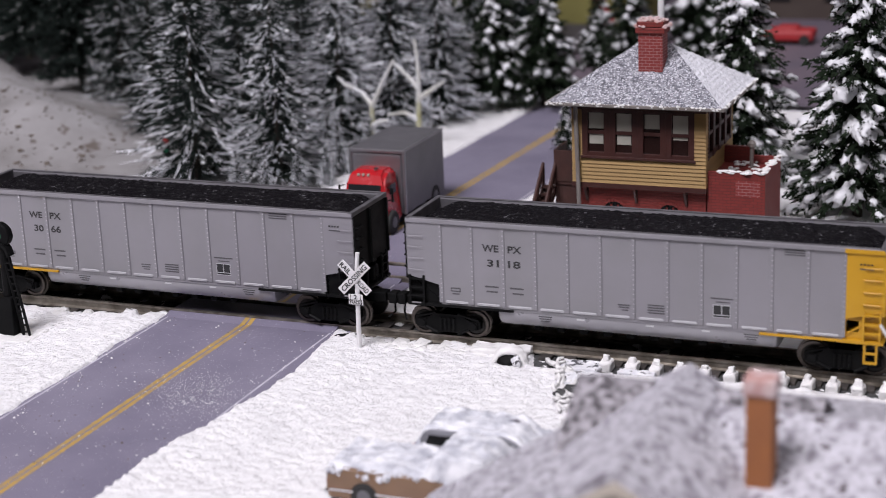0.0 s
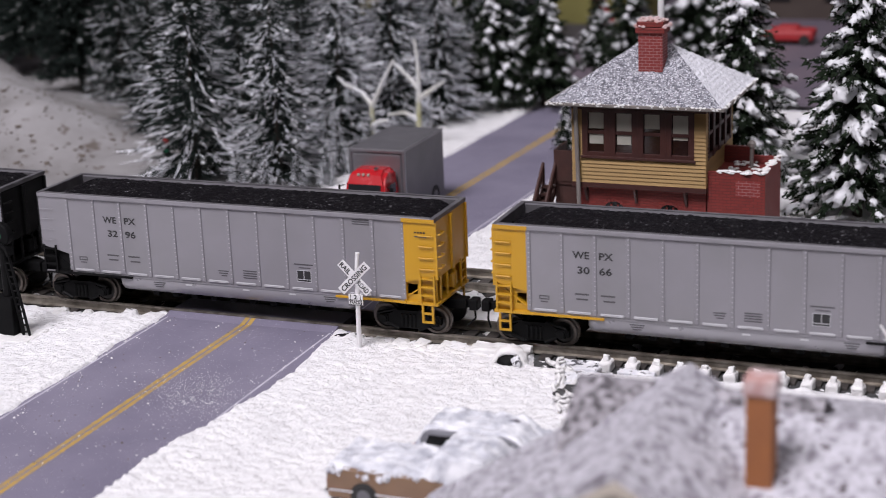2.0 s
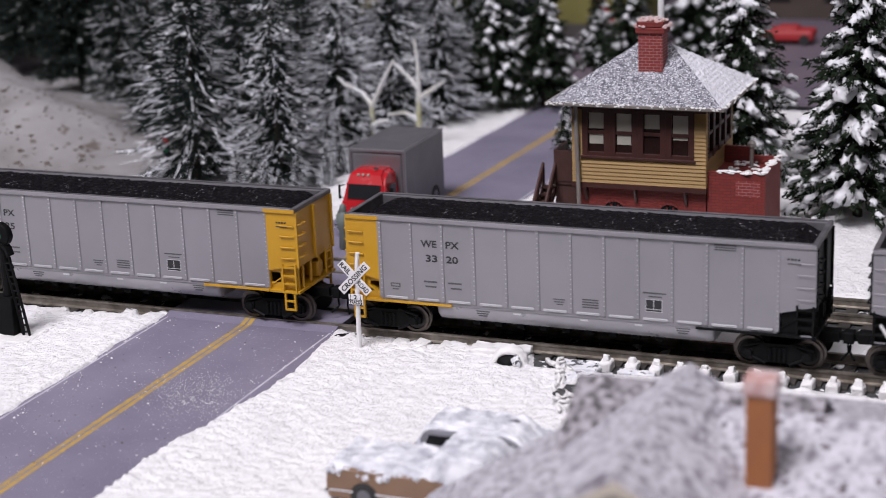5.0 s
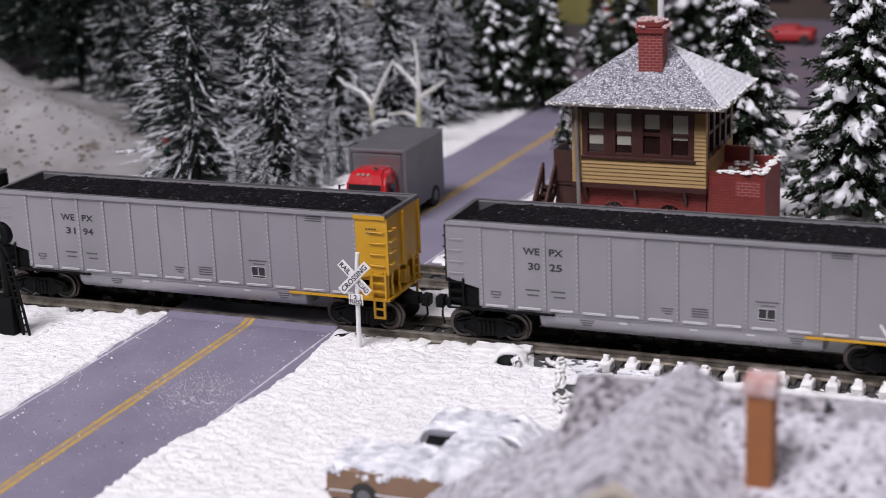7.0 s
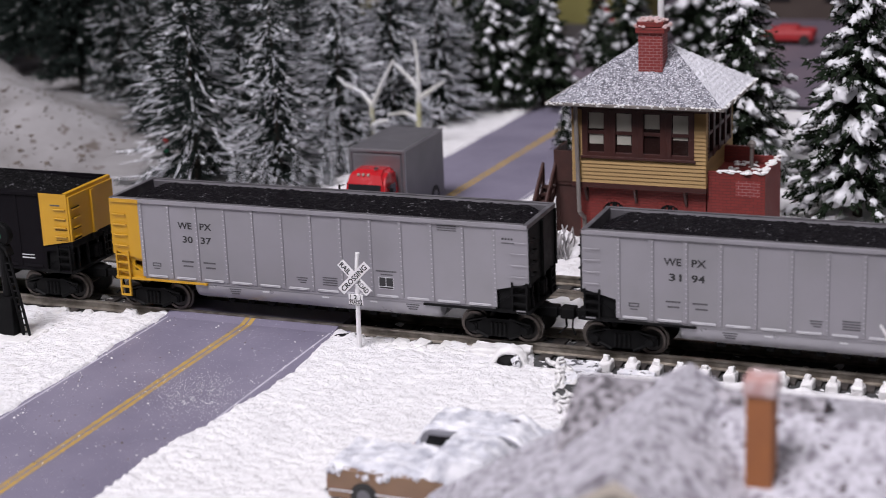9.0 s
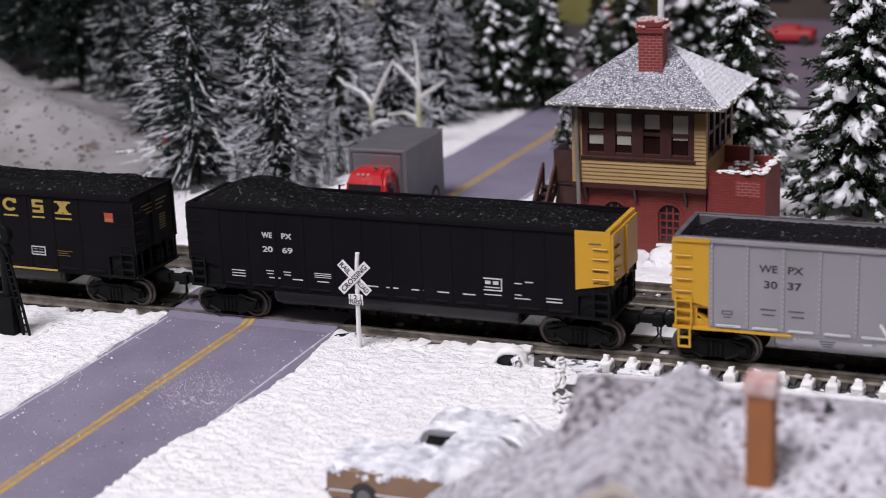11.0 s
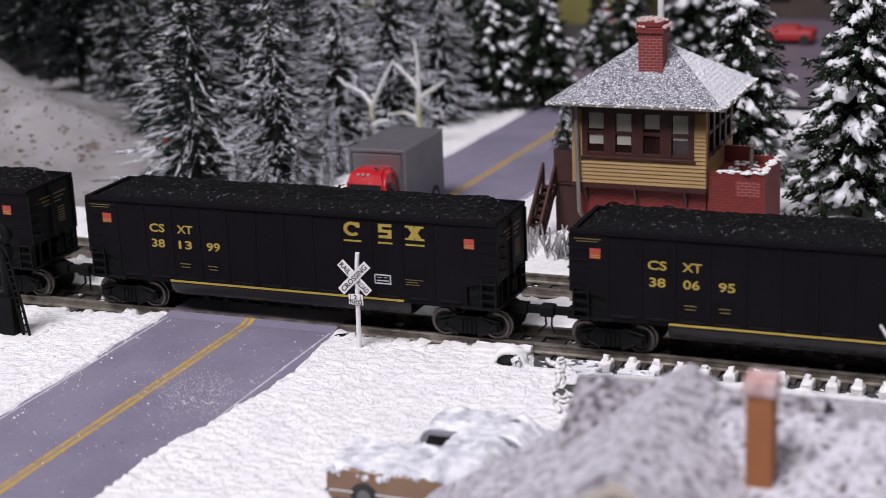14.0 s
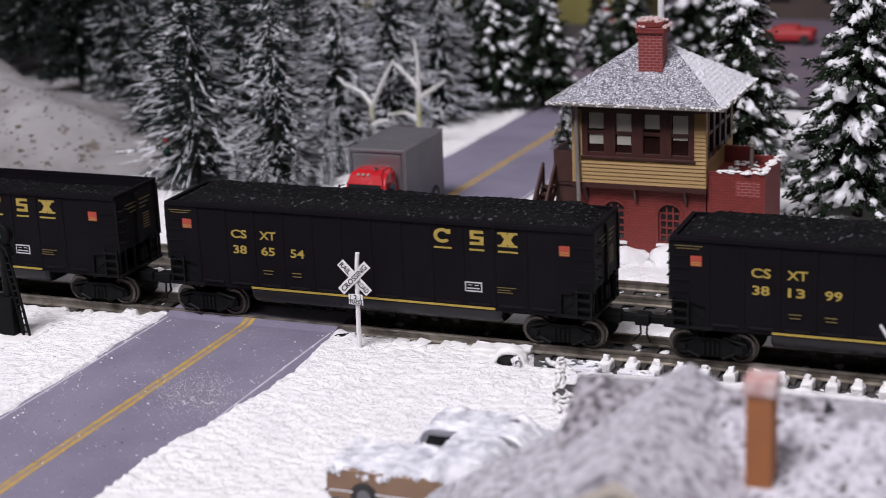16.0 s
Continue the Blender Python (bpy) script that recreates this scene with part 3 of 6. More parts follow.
            for z in (15.2, 17.2, 19.2, 21.2):
                part("grab_iron", rod(B(), (x0 + d * 0.5, -8.85, z), (x0 + d * 3.4, -8.85, z), 0.17, seg=6), YELLOW, car)
                part("grab_iron", rod(B(), (x0 - d * 0.9, -7.7, z), (x0 - d * 0.9, -5.2, z), 0.17, seg=6), YELLOW, car)
    coal_load(car, COAL if kind == "silver" else COAL_DULL, load, 24)
    truck(car, 7.2)
    truck(car, LEN - 7.2)
    return car


FACE = -8.24


def silver_marks(car, number):
    for txt, x, w in (("WE", 15.75, 3.3), ("PX", 20.95, 2.75)):
        lettering(txt, 1.4, INK, car, x, FACE, 18.95, w)
    lettering(number[:2], 1.4, INK, car, 16.7, FACE, 16.0, 2.4)
    lettering(number[2:], 1.4, INK, car, 20.95, FACE, 16.0, 2.5)
    bars(car, GREY_INK, [(16.1, 18.9, 11.75, 12.05), (16.4, 18.7, 10.75, 11.05), (21.2, 24.0, 11.75, 12.05), (21.7, 24.0, 10.7, 11.0),
                         (9.0, 11.0, 10.9, 11.1), (9.0, 11.0, 10.3, 10.5), (9.0, 9.2, 10.3, 11.1), (10.8, 11.0, 10.3, 11.1), (9.3, 10.7, 9.75, 9.95)], FACE)
    bars(car, GREY_INK, [(60.2, 64.6, 13.15, 13.4), (61.2, 63.8, 12.5, 12.7)] + [(42.6, 45.0, 10.4, 10.6), (42.8, 44.8, 9.9, 10.1), (43.3, 44.6, 9.4, 9.6)]
         + [(48.4, 51.6, z, z + 0.22) for z in (9.3, 9.8, 10.3, 10.8)] + [(73.6, 77.6, z, z + 0.2) for z in (22.5, 22.95, 23.4)] + [], FACE)
    bars(car, INK, [(86.9 + 0.62 * i, 87.3 + 0.62 * i, 21.62, 21.95) for i in range(4)], -8.39)
    bars(car, GREY_INK, [(86.9, 89.4, 20.85, 21.05)], -8.39)
    bars(car, INK, [(60.8, 62.22, 10.2, 11.95), (62.36, 63.8, 10.2, 11.95), (60.8, 63.8, 9.72, 10.05)], FACE)
    bars(car, LABEL_GREY, [(60.7, 63.9, 9.6, 12.05)], FACE + 0.02)
    bars(car, GREY_INK, [(26.8 + dx, 29.6 - dx, z, z + 0.22) for dx, z in ((0, 6.6), (0.2, 6.15), (0.5, 5.7))] + [(66.4 + dx, 69.2 - dx, z, z + 0.22) for dx, z in ((0, 6.7), (0.2, 6.25), (0.5, 5.8))], -8.17)
    bars(car, LABEL_GREY, [(34.5, 36.0, 6.6, 6.9), (48, 49.5, 6.6, 6.9), (58.6, 60.1, 6.6, 6.9)], -8.17)


def black_marks(car, number):
    """White marks of the older black car."""
    lettering("WE", 1.15, WHITE_INK, car, 16.95, FACE, 18.4, 2.3)
    lettering("PX", 1.15, WHITE_INK, car, 21.4, FACE, 18.4, 2.3)
    lettering(number[:2], 1.2, WHITE_INK, car, 16.95, FACE, 15.4, 2.3)
    lettering(number[2:], 1.2, WHITE_INK, car, 21.4, FACE, 15.4, 2.3)
    r = [(18.0 + 5.42 * i, 20.6 + 5.42 * i, 9.85, 10.1) for i in range(9)]
    r += [(9.5, 12.6, 10.9, 11.1), (9.5, 12.6, 10.3, 10.5), (9.5, 12.6, 9.7, 9.9), (17.4, 19.2, 11.3, 11.5), (21.3, 23.0, 11.3, 11.5), (17.6, 19.0, 10.7, 10.9), (21.5, 23.0, 10.7, 10.9)]
    r += [(28.3, 32.2, z, z + 0.15) for z in (10.8, 11.2, 11.6)] + [(65.8, 69.4, 10.2, 10.4), (71.5, 73.5, 12.9, 13.1), (74.2, 75.8, 13.3, 13.5), (71.5, 73.5, 10.6, 10.8), (72, 75.2, 9.9, 10.1), (78, 81.6, 10.4, 10.6), (78.4, 81.6, 9.7, 9.95)]
    r += frame_bars(65.3, 69.5, 11.1, 13.7)
    r = [(x0 - (1.1 if x0 > 40 else 0), x1 - (1.1 if x0 > 40 else 0), z0, z1) for x0, x1, z0, z1 in r]
    bars(car, WHITE_INK, r, FACE)
    bars(car, GREY_INK, [(86.0, 88.4, 21.9, 22.2)], -8.64)


def frame_bars(x0, x1, z0, z1):
    m = (x0 + x1) / 2
    return [(x0, x1, z0, z0 + 0.25), (x0, x1, z1 - 0.25, z1), (x0, x0 + 0.22, z0, z1), (x1 - 0.22, x1, z0, z1), (x0 + 0.7, m - 0.25, z0 + 1.3, z1 - 0.6), (m + 0.25, x1 - 0.7, z0 + 1.3, z1 - 0.6), (x0 + 0.5, x1 - 0.5, z0 + 0.6, z0 + 0.8)]


def gold_marks(car, number):
    lettering("CS", 1.75, GOLD_INK, car, 14.9, FACE, 17.9, 3.6)
    lettering("XT", 1.75, GOLD_INK, car, 21.4, FACE, 17.9, 3.7)
    for t, x in zip((number[:2], number[2:4], number[4:]) if number else (), (15.2, 21.6, 28.2)):
        lettering(t, 1.75, GOLD_INK, car, x, FACE, 14.6, 3.1)
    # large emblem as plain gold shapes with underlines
    bm = B()
    y = (FACE - 0.03, FACE + 0.02)

    def arc(cx, cz, r0, r1, a0, a1, sz=1.0, nn=14):
        pts = [(cx + r1 * math.cos(radians(a0 + (a1 - a0) * i / nn)), cz + sz * r1 * math.sin(radians(a0 + (a1 - a0) * i / nn))) for i in range(nn + 1)]
        pts2 = [(cx + r0 * math.cos(radians(a0 + (a1 - a0) * i / nn)), cz + sz * r0 * math.sin(radians(a0 + (a1 - a0) * i / nn))) for i in range(nn + 1)]
        for i in range(nn):
            prism(bm, [pts[i], pts[i + 1], pts2[i + 1], pts2[i]], "y", *y)
    arc(61.4, 21.55, 1.05, 1.85, 42, 318, 0.8)
    box(bm, 62.2, 63.1, *y, 21.9, 22.9)
    box(bm, 67.1, 69.9, *y, 22.4, 23.0)
    box(bm, 67.1, 69.9, *y, 21.25, 21.85)
    box(bm, 67.1, 69.9, *y, 20.1, 20.7)
    box(bm, 67.1, 67.9, *y, 21.6, 22.7)
    box(bm, 69.1, 69.9, *y, 20.4, 21.5)
    prism(bm, [(73.1, 20.15), (74.4, 20.15), (76.5, 23.0), (75.2, 23.0)], "y", *y)
    prism(bm, [(75.2, 20.15), (76.5, 20.15), (74.4, 23.0), (73.1, 23.0)], "y", y[0] - 0.005, y[1])
    for x0, x1 in ((72.8, 74.7), (74.9, 76.8)):
        box(bm, x0, x1, *y, 22.6, 23.0)
        box(bm, x0, x1, *y, 20.1, 20.5)
    for x0, x1 in ((59.5, 63.3), (66.9, 70.0), (72.8, 76.8)):
        box(bm, x0, x1, *y, 18.95, 19.3)
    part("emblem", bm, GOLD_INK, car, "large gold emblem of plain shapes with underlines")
    bars(car, RED_INK, [(3.8, 5.9, 19.2, 21.2), (85.1, 87.2, 19.2, 21.2)], -8.38, "red_square")
    bars(car, GOLD_INK, [(3.9, 5.8, 19.4, 19.55), (3.9, 5.8, 19.8, 19.95), (85.2, 87.1, 19.4, 19.55), (85.2, 87.1, 19.8, 19.95)], -8.42)
    bars(car, WHITE_INK, frame_bars(65.7, 69.3, 10.6, 12.6), FACE)
    bars(car, DIM_GOLD, [(0.8, 6.0, 22.9, 23.05), (1.2, 5.4, 22.4, 22.55), (21.8, 24.2, 11.3, 11.5), (22, 24, 10.6, 10.8), (28.3, 30.5, 11.2, 11.4), (28.5, 30.5, 10.5, 10.7),
                         (72.4, 76.3, 11.9, 12.05), (72.6, 75.2, 11.4, 11.55), (72.4, 75.6, 10.9, 11.05)], -8.42)
    part("gold_stripe", box(B(), 18.9, 71.9, -8.36, -8.28, 7.25, 7.7), GOLD_INK, car, "thin gold stripe along the sill")
    bm = B()
    for k in range(3):
        box(bm, LEN + 0.02, LEN + 0.06, -4.5 + k * 0.8, 5.5 - k, 21.6 - k * 0.9, 21.9 - k * 0.9)
    for k in range(6):
        box(bm, LEN + 0.02, LEN + 0.06, 2.0, 4.5, 18.2 - k * 0.6, 18.5 - k * 0.6)
    part("marking", bm, DIM_GOLD, car)


def level_load(x, e):
    return 24.1 + 0.35 * e - 1.7 * (1 - smooth01(1, 5.5, x)) - 1.7 * (1 - smooth01(1, 5.5, LEN - x))


def heaped_load(x, e):
    return 23.9 + 2.4 * e * smooth01(0, 7, x) * smooth01(0, 7, LEN - x) + 0.5 * noise.noise(Vector((x * 0.09, 1.7, 0)))


def humped_load(x, e):
    return 23.6 + e * (1.3 + 2.9 * math.exp(-((x - 12) / 8.5) ** 2) + 0.7 * math.exp(-((x - 62) / 15) ** 2)) * smooth01(-4, 6, x) * smooth01(0, 12, LEN - x)


def low_load(x, e):
    return 22.4 + 0.6 * e + 0.4 * noise.noise(Vector((x * 0.1, 4.7, 0)))


P = 101.6
CARS = []


def train():
    cars = (("silver", "3118", False, True, P), ("silver", "3066", True, False, 0), ("silver", "3296", False, True, -P), ("silver", "3320", True, False, -2 * P),
            ("silver", "3025", False, True, -3 * P + 0.3), ("silver", "3194", False, True, -4 * P), ("silver", "3037", True, False, -5 * P))
    global LEN
    masters = {}
    for kind, number, ly, ry, off in cars:
        key = (ly, ry)
        if key not in masters:
            LEN = 92.2 if ly else 91.2
            masters[key] = gondola(kind, "silver-grey ribbed coal gondola with a yellow end, full of coal", ly, ry, level_load)
            car = masters[key]
        else:
            car = copy_thing(masters[key], Matrix())
        CARS.append((car, off))
    for (car, off), row in zip(CARS, cars):
        silver_marks(car, row[1])
    LEN = 90.2
    car = gondola("black", "black coal gondola with white marks and a yellow end", False, True, humped_load)
    black_marks(car, "2069")
    CARS.append((car, -610.1))
    LEN = 91.8
    first = gondola("black", "black coal gondola with gold marks and stripe, heaped with coal", False, False, heaped_load)
    second, third = copy_thing(first, Matrix()), copy_thing(first, Matrix())
    last = gondola("black", "black coal gondola with gold marks, coal below its rim", False, False, low_load)
    for car, number, off in ((first, "380695", -715.2), (second, "381399", -821.7), (third, "386554", -928.2), (last, "", -1032.3)):
        gold_marks(car, number)
        CARS.append((car, off))


train()
# ---------- materials of the buildings and things ----------
def brick_material(name, a, b, mortar):
    m = material(name, a, 0.6, second=b, scale=0.2, bump=0.2, bump_scale=2)
    n, l = links_of(m)
    co = n.new("ShaderNodeTexCoord")
    sep = n.new("ShaderNodeSeparateXYZ")
    l.new(co.outputs["Object"], sep.inputs[0])
    add = n.new("ShaderNodeMath")
    l.new(sep.outputs[0], add.inputs[0])
    l.new(sep.outputs[1], add.inputs[1])
    comb = n.new("ShaderNodeCombineXYZ")
    l.new(add.outputs[0], comb.inputs[0])
    l.new(sep.outputs[2], comb.inputs[1])
    br = n.new("ShaderNodeTexBrick")
    br.inputs["Scale"].default_value = 1000
    br.inputs["Brick Width"].default_value, br.inputs["Row Height"].default_value, br.inputs["Mortar Size"].default_value = 1.7, 0.68, 0.08
    l.new(comb.outputs[0], br.inputs["Vector"])
    br.inputs["Color1"].default_value, br.inputs["Color2"].default_value, br.inputs["Mortar"].default_value = (*a, 1), (*b, 1), (*mortar, 1)
    l.new(br.outputs["Color"], n["Principled BSDF"].inputs["Base Color"])
    bp = n.new("ShaderNodeBump")
    bp.inputs["Distance"].default_value, bp.inputs["Strength"].default_value = 0.00015, 0.7
    bp.invert = True
    l.new(br.outputs["Fac"], bp.inputs["Height"])
    l.new(bp.outputs[0], n["Principled BSDF"].inputs["Normal"])
    return m


BRICK = brick_material("red_brick", (0.195, 0.025, 0.021), (0.16, 0.021, 0.018), (0.12, 0.019, 0.016))
BRICK_WORN = brick_material("red_brick_snowy_joints", (0.23, 0.031, 0.028), (0.19, 0.025, 0.023), (0.3, 0.14, 0.14))
CLAP = material("yellow_clapboard", (0.35, 0.225, 0.09), 0.6, second=(0.28, 0.175, 0.072), scale=0.25, bump=0.1, bump_scale=2, piece=0.08)
BROWN = material("brown_trim", (0.042, 0.013, 0.011), 0.5, second=(0.06, 0.018, 0.014), scale=0.3)
BROWN_WOOD = material("brown_wood", (0.055, 0.02, 0.016), 0.65, second=(0.038, 0.016, 0.013), scale=0.5, bump=0.2, bump_scale=2)
PIPE = material("grey_pipe", (0.2, 0.18, 0.17), 0.55, second=(0.14, 0.12, 0.11), scale=0.5)
BLIND = material("window_blind", (0.36, 0.345, 0.3), 0.7, second=(0.43, 0.415, 0.37), scale=0.4)
# dark pane with a brown reflection painted into its colour
TOWER_PANE = material("brown_tinted_pane", (0.02, 0.009, 0.008), 0.12)
DARK_IN = material("dark_interior", (0.012, 0.008, 0.008), 0.8)
ROOF = material("snow_dusted_shingle", (0.085, 0.085, 0.105), 0.8, second=(0.32, 0.32, 0.36), scale=0.9, amount=0.9, fine=(0.56, 0.56, 0.61), fine_scale=2.3, fine_low=0.53, bump=1.0, bump_scale=2.4)
ROOF_WHITE = material("snowy_roof_slope", (0.62, 0.62, 0.67), 0.8, second=(0.74, 0.74, 0.78), scale=0.4, fine=(0.3, 0.3, 0.34), fine_scale=2.2, fine_low=0.6, bump=0.9, bump_scale=1.3)
HOUSE_ROOF = material("flocked_grey_roof", (0.2, 0.185, 0.215), 0.85, second=(0.66, 0.65, 0.71), scale=0.55, amount=1.0, fine=(0.09, 0.075, 0.085), fine_scale=0.55, fine_low=0.6, bump=0.8, bump_scale=1.2)
HOUSE_DARK = material("weathered_grey_shingle", (0.05, 0.044, 0.05), 0.85, second=(0.36, 0.34, 0.37), scale=0.8, amount=1.0, bump=0.6, bump_scale=0.8)
CREAM = material("cream_board", (0.45, 0.4, 0.34), 0.7, second=(0.35, 0.31, 0.27), scale=0.2)
TERRACOTTA = material("orange_chimney", (0.3, 0.11, 0.035), 0.7, second=(0.22, 0.085, 0.04), scale=0.2)
PINKISH = material("snow_dusted_brick_cap", (0.4, 0.22, 0.2), 0.8, second=(0.62, 0.54, 0.55), scale=0.4, amount=0.9)
RED_CAB = material("red_cab_paint", (0.42, 0.012, 0.018), 0.25, second=(0.37, 0.012, 0.018), scale=0.1, coat=0.4)
VAN_METAL = material("van_aluminium", (0.3, 0.29, 0.31), 0.35, metal=0.75, second=(0.26, 0.26, 0.28), scale=0.08)
VAN_SIDE = material("van_grey", (0.14, 0.135, 0.15), 0.4, metal=0.3, second=(0.12, 0.12, 0.13), scale=0.1)
CHROME = material("chrome", (0.7, 0.7, 0.72), 0.15, metal=1.0)
GLASS = material("dark_glass", (0.015, 0.016, 0.018), 0.08)
RUBBER = material("tyre_rubber", (0.018, 0.018, 0.018), 0.8)
WHITE_PAINT = material("white_paint", (0.72, 0.71, 0.72), 0.5, second=(0.6, 0.59, 0.6), scale=0.6)
RED_LIGHT = material("red_signal_lamp", (0.4, 0.02, 0.02), 0.3, emit=(1.0, 0.06, 0.05), emit_power=0.15)
GREEN_LENS = material("green_signal_lens", (0.01, 0.1, 0.05), 0.2)
TAN = material("tan_car_paint", (0.2, 0.115, 0.065), 0.35, second=(0.14, 0.08, 0.045), scale=0.2, coat=0.3)
GREY_CAR = material("blue_grey_car_paint", (0.25, 0.25, 0.28), 0.35, second=(0.2, 0.2, 0.23), scale=0.2, coat=0.3)
CAR_SNOW = material("clotted_snow", (0.8, 0.8, 0.84), 0.6, second=(0.36, 0.37, 0.43), scale=0.32, amount=0.9, fine=(0.14, 0.13, 0.16), fine_scale=0.3, fine_low=0.66, bump=1.4, bump_scale=0.7)
TANK = material("grey_tank", (0.2, 0.22, 0.23), 0.5, second=(0.15, 0.16, 0.17), scale=0.5)
MOSS = material("dark_moss", (0.02, 0.025, 0.015), 0.9, second=(0.05, 0.05, 0.03), scale=0.5, bump=0.8)
DIRT = material("dirt_specks", (0.09, 0.07, 0.055), 0.9, second=(0.16, 0.13, 0.11), scale=0.5)


# ---------- signal tower ----------
def signal_tower():
    tw = thing("signal_tower", "two-storey railway signal tower, yellow clapboard over red brick, snowy hip roof", "building", at=(24.5, 70.5, -2))
    X0, X1, Y0, Y1 = -15.4, 15.3, -13.5, 13.5            # upper storey
    Z0, Z1 = 18.4, 36.4
    # brick ground floor with arched openings
    wx0, wx1, wy0, wy1 = -14.2, 14.9, -11.6, 12.5
    part("brick_wall", box(B(), wx0 + 0.9, wx1 - 0.9, wy1 - 0.9, wy1, 0, 17.6), BRICK, tw)
    for x0, x1 in ((wx0, wx0 + 0.9), (wx1 - 0.9, wx1)):
        part("brick_wall", box(B(), x0, x1, wy0, wy1, 0, 17.6), BRICK, tw)
    arches = ((-8.9, -3.6), (4.0, 9.2))
    xs = [wx0 + 0.9] + [v for a in arches for v in a] + [wx1 - 0.9]
    for i in range(0, len(xs), 2):
        part("brick_pier", box(B(), xs[i], xs[i + 1], wy0, wy0 + 0.9, 0, 17.6), BRICK, tw)
    for a0, a1 in arches:
        part("brick_sill_wall", box(B(), a0, a1, wy0, wy0 + 0.9, 0, 4.4), BRICK, tw)
        mid, r = (a0 + a1) / 2, (a1 - a0) / 2
        bm = B()
        n = 12
        pts = [(mid - r * math.cos(math.pi * i / n), 11.2 + 0.95 * r * math.sin(math.pi * i / n)) for i in range(n + 1)]
        for p, q in zip(pts, pts[1:]):
            prism(bm, [p, q, (q[0], 17.6), (p[0], 17.6)], "y", wy0, wy0 + 0.9)
        part("brick_arch", bm, BRICK, tw)
        bm = B()
        for i in range(n):
            u0, u1 = [(mid - (r + k) * math.cos(math.pi * i / n), 11.2 + 0.95 * (r + k) * math.sin(math.pi * i / n)) for k in (0, 0.7)]
            v0, v1 = [(mid - (r + k) * math.cos(math.pi * (i + 0.85) / n), 11.2 + 0.95 * (r + k) * math.sin(math.pi * (i + 0.85) / n)) for k in (0, 0.7)]
            prism(bm, [u0, v0, v1, u1], "y", wy0 - 0.18, wy0 + 0.05)
        part("arch_bricks", bm, BRICK, tw)
        win = part("arched_window", prism(B(), [(a0 + 0.05, 4.5)] + [(u, v - 0.05) for u, v in pts] + [(a1 - 0.05, 4.5)], "y", wy0 + 0.75, wy0 + 0.85), GLASS, tw, "dark arched window with red muntins")
        bm = B()
        for k in range(4):
            x = a0 + 0.35 + (a1 - a0 - 0.7) * k / 3
            box(bm, x - 0.2, x + 0.2, wy0 + 0.45, wy0 + 0.74, 4.4, 13.0 if k in (1, 2) else 11.8)
        for z in (4.7, 6.4, 8.1, 9.8, 11.5):
            box(bm, a0, a1, wy0 + 0.5, wy0 + 0.74, z - 0.2, z + 0.2)
        part("window_frame", bm, BRICK, win)
        part("window_sill", box(B(), a0 - 0.4, a1 + 0.4, wy0 - 0.6, wy0 + 0.4, 3.9, 4.5, 0.1), SNOW_CRUST, win, "stone sill with snow")
    part("inner_floor", box(B(), wx0 + 1, wx1 - 1, wy0 + 1, wy1 - 1, 17.0, 17.6), DARK_IN, tw)
    # overhanging floor and brackets
    part("floor_beam", box(B(), X0 - 0.1, X1 + 0.1, Y0 - 0.1, Y1 + 0.1, 17.2, 18.5, 0.1), BROWN, tw)
    for x in (-12.5, -1.0, 10.5):
        bm = B()
        box(bm, x - 0.3, x + 0.3, Y0 - 0.4, wy0 + 0.1, 16.8, 17.3)
        box(bm, x - 0.3, x + 0.3, wy0 - 0.45, wy0 + 0.05, 13.6, 17.0)
        prism(bm, [(wy0 - 0.3, 13.8), (wy0 + 0.1, 13.8), (Y0 + 0.3, 17.0), (Y0 - 0.2, 17.0)], "x", x - 0.25, x + 0.25)
        part("bracket", bm, BROWN, tw)
    # window bands: front x -12.9..12.9 z 24.8..35 ; right side
    WZ0, WZ1 = 24.6, 35.2
    fx0, fx1 = -13.0, 12.7
    t = 0.8
    # corner posts and boards, front
    nb = 7
    hb = (WZ0 - Z0) / nb
    board_profile = [(0.0, 0.0), (-0.32, 0.0), (-0.08, hb * 0.98), (0.0, hb * 0.98)]
    for i in range(nb):
        z = Z0 + i * hb
        part("clapboard", prism(B(), [(Y0 + 0.2 + u, z + v) for u, v in board_profile], "x", X0, X1), CLAP, tw)
        part("clapboard", prism(B(), [(X1 - 0.2 - u, z + v) for u, v in board_profile], "y", Y0, Y1), CLAP, tw)
    nu = 12
    hu = (WZ1 - WZ0) / nu
    prof2 = [(0.0, 0.0), (-0.32, 0.0), (-0.08, hu * 0.98), (0.0, hu * 0.98)]
    for i in range(nu):
        z = WZ0 + i * hu
        for a, b in ((X0, fx0), (fx1, X1)):
            part("clapboard", prism(B(), [(Y0 + 0.2 + u, z + v) for u, v in prof2], "x", a, b), CLAP, tw)
        for a, b in ((Y0, -11.6), (11.6, Y1)):
            part("clapboard", prism(B(), [(X1 - 0.2 - u, z + v) for u, v in prof2], "y", a, b), CLAP, tw)
    # plain walls behind the boards
    part("wall_panel", box(B(), X0 + 0.1, X1 - 0.15, Y0 + 0.22, Y0 + t, Z0, WZ0), BROWN, tw)
    part("wall_panel", box(B(), X1 - t, X1 - 0.22, Y0 + 0.9, Y1 - 0.1, Z0, WZ0), BROWN, tw)
    part("wall_panel", box(B(), X0, X0 + t, Y0 + 0.9, Y1, Z0, Z1), CLAP, tw)
    part("wall_panel", box(B(), X0 + t, X1 - 0.9, Y1 - t, Y1, Z0, Z1), CLAP, tw)
    part("wall_panel", box(B(), X0, fx0, Y0 + 0.22, Y0 + t, WZ0, Z1), BROWN, tw)
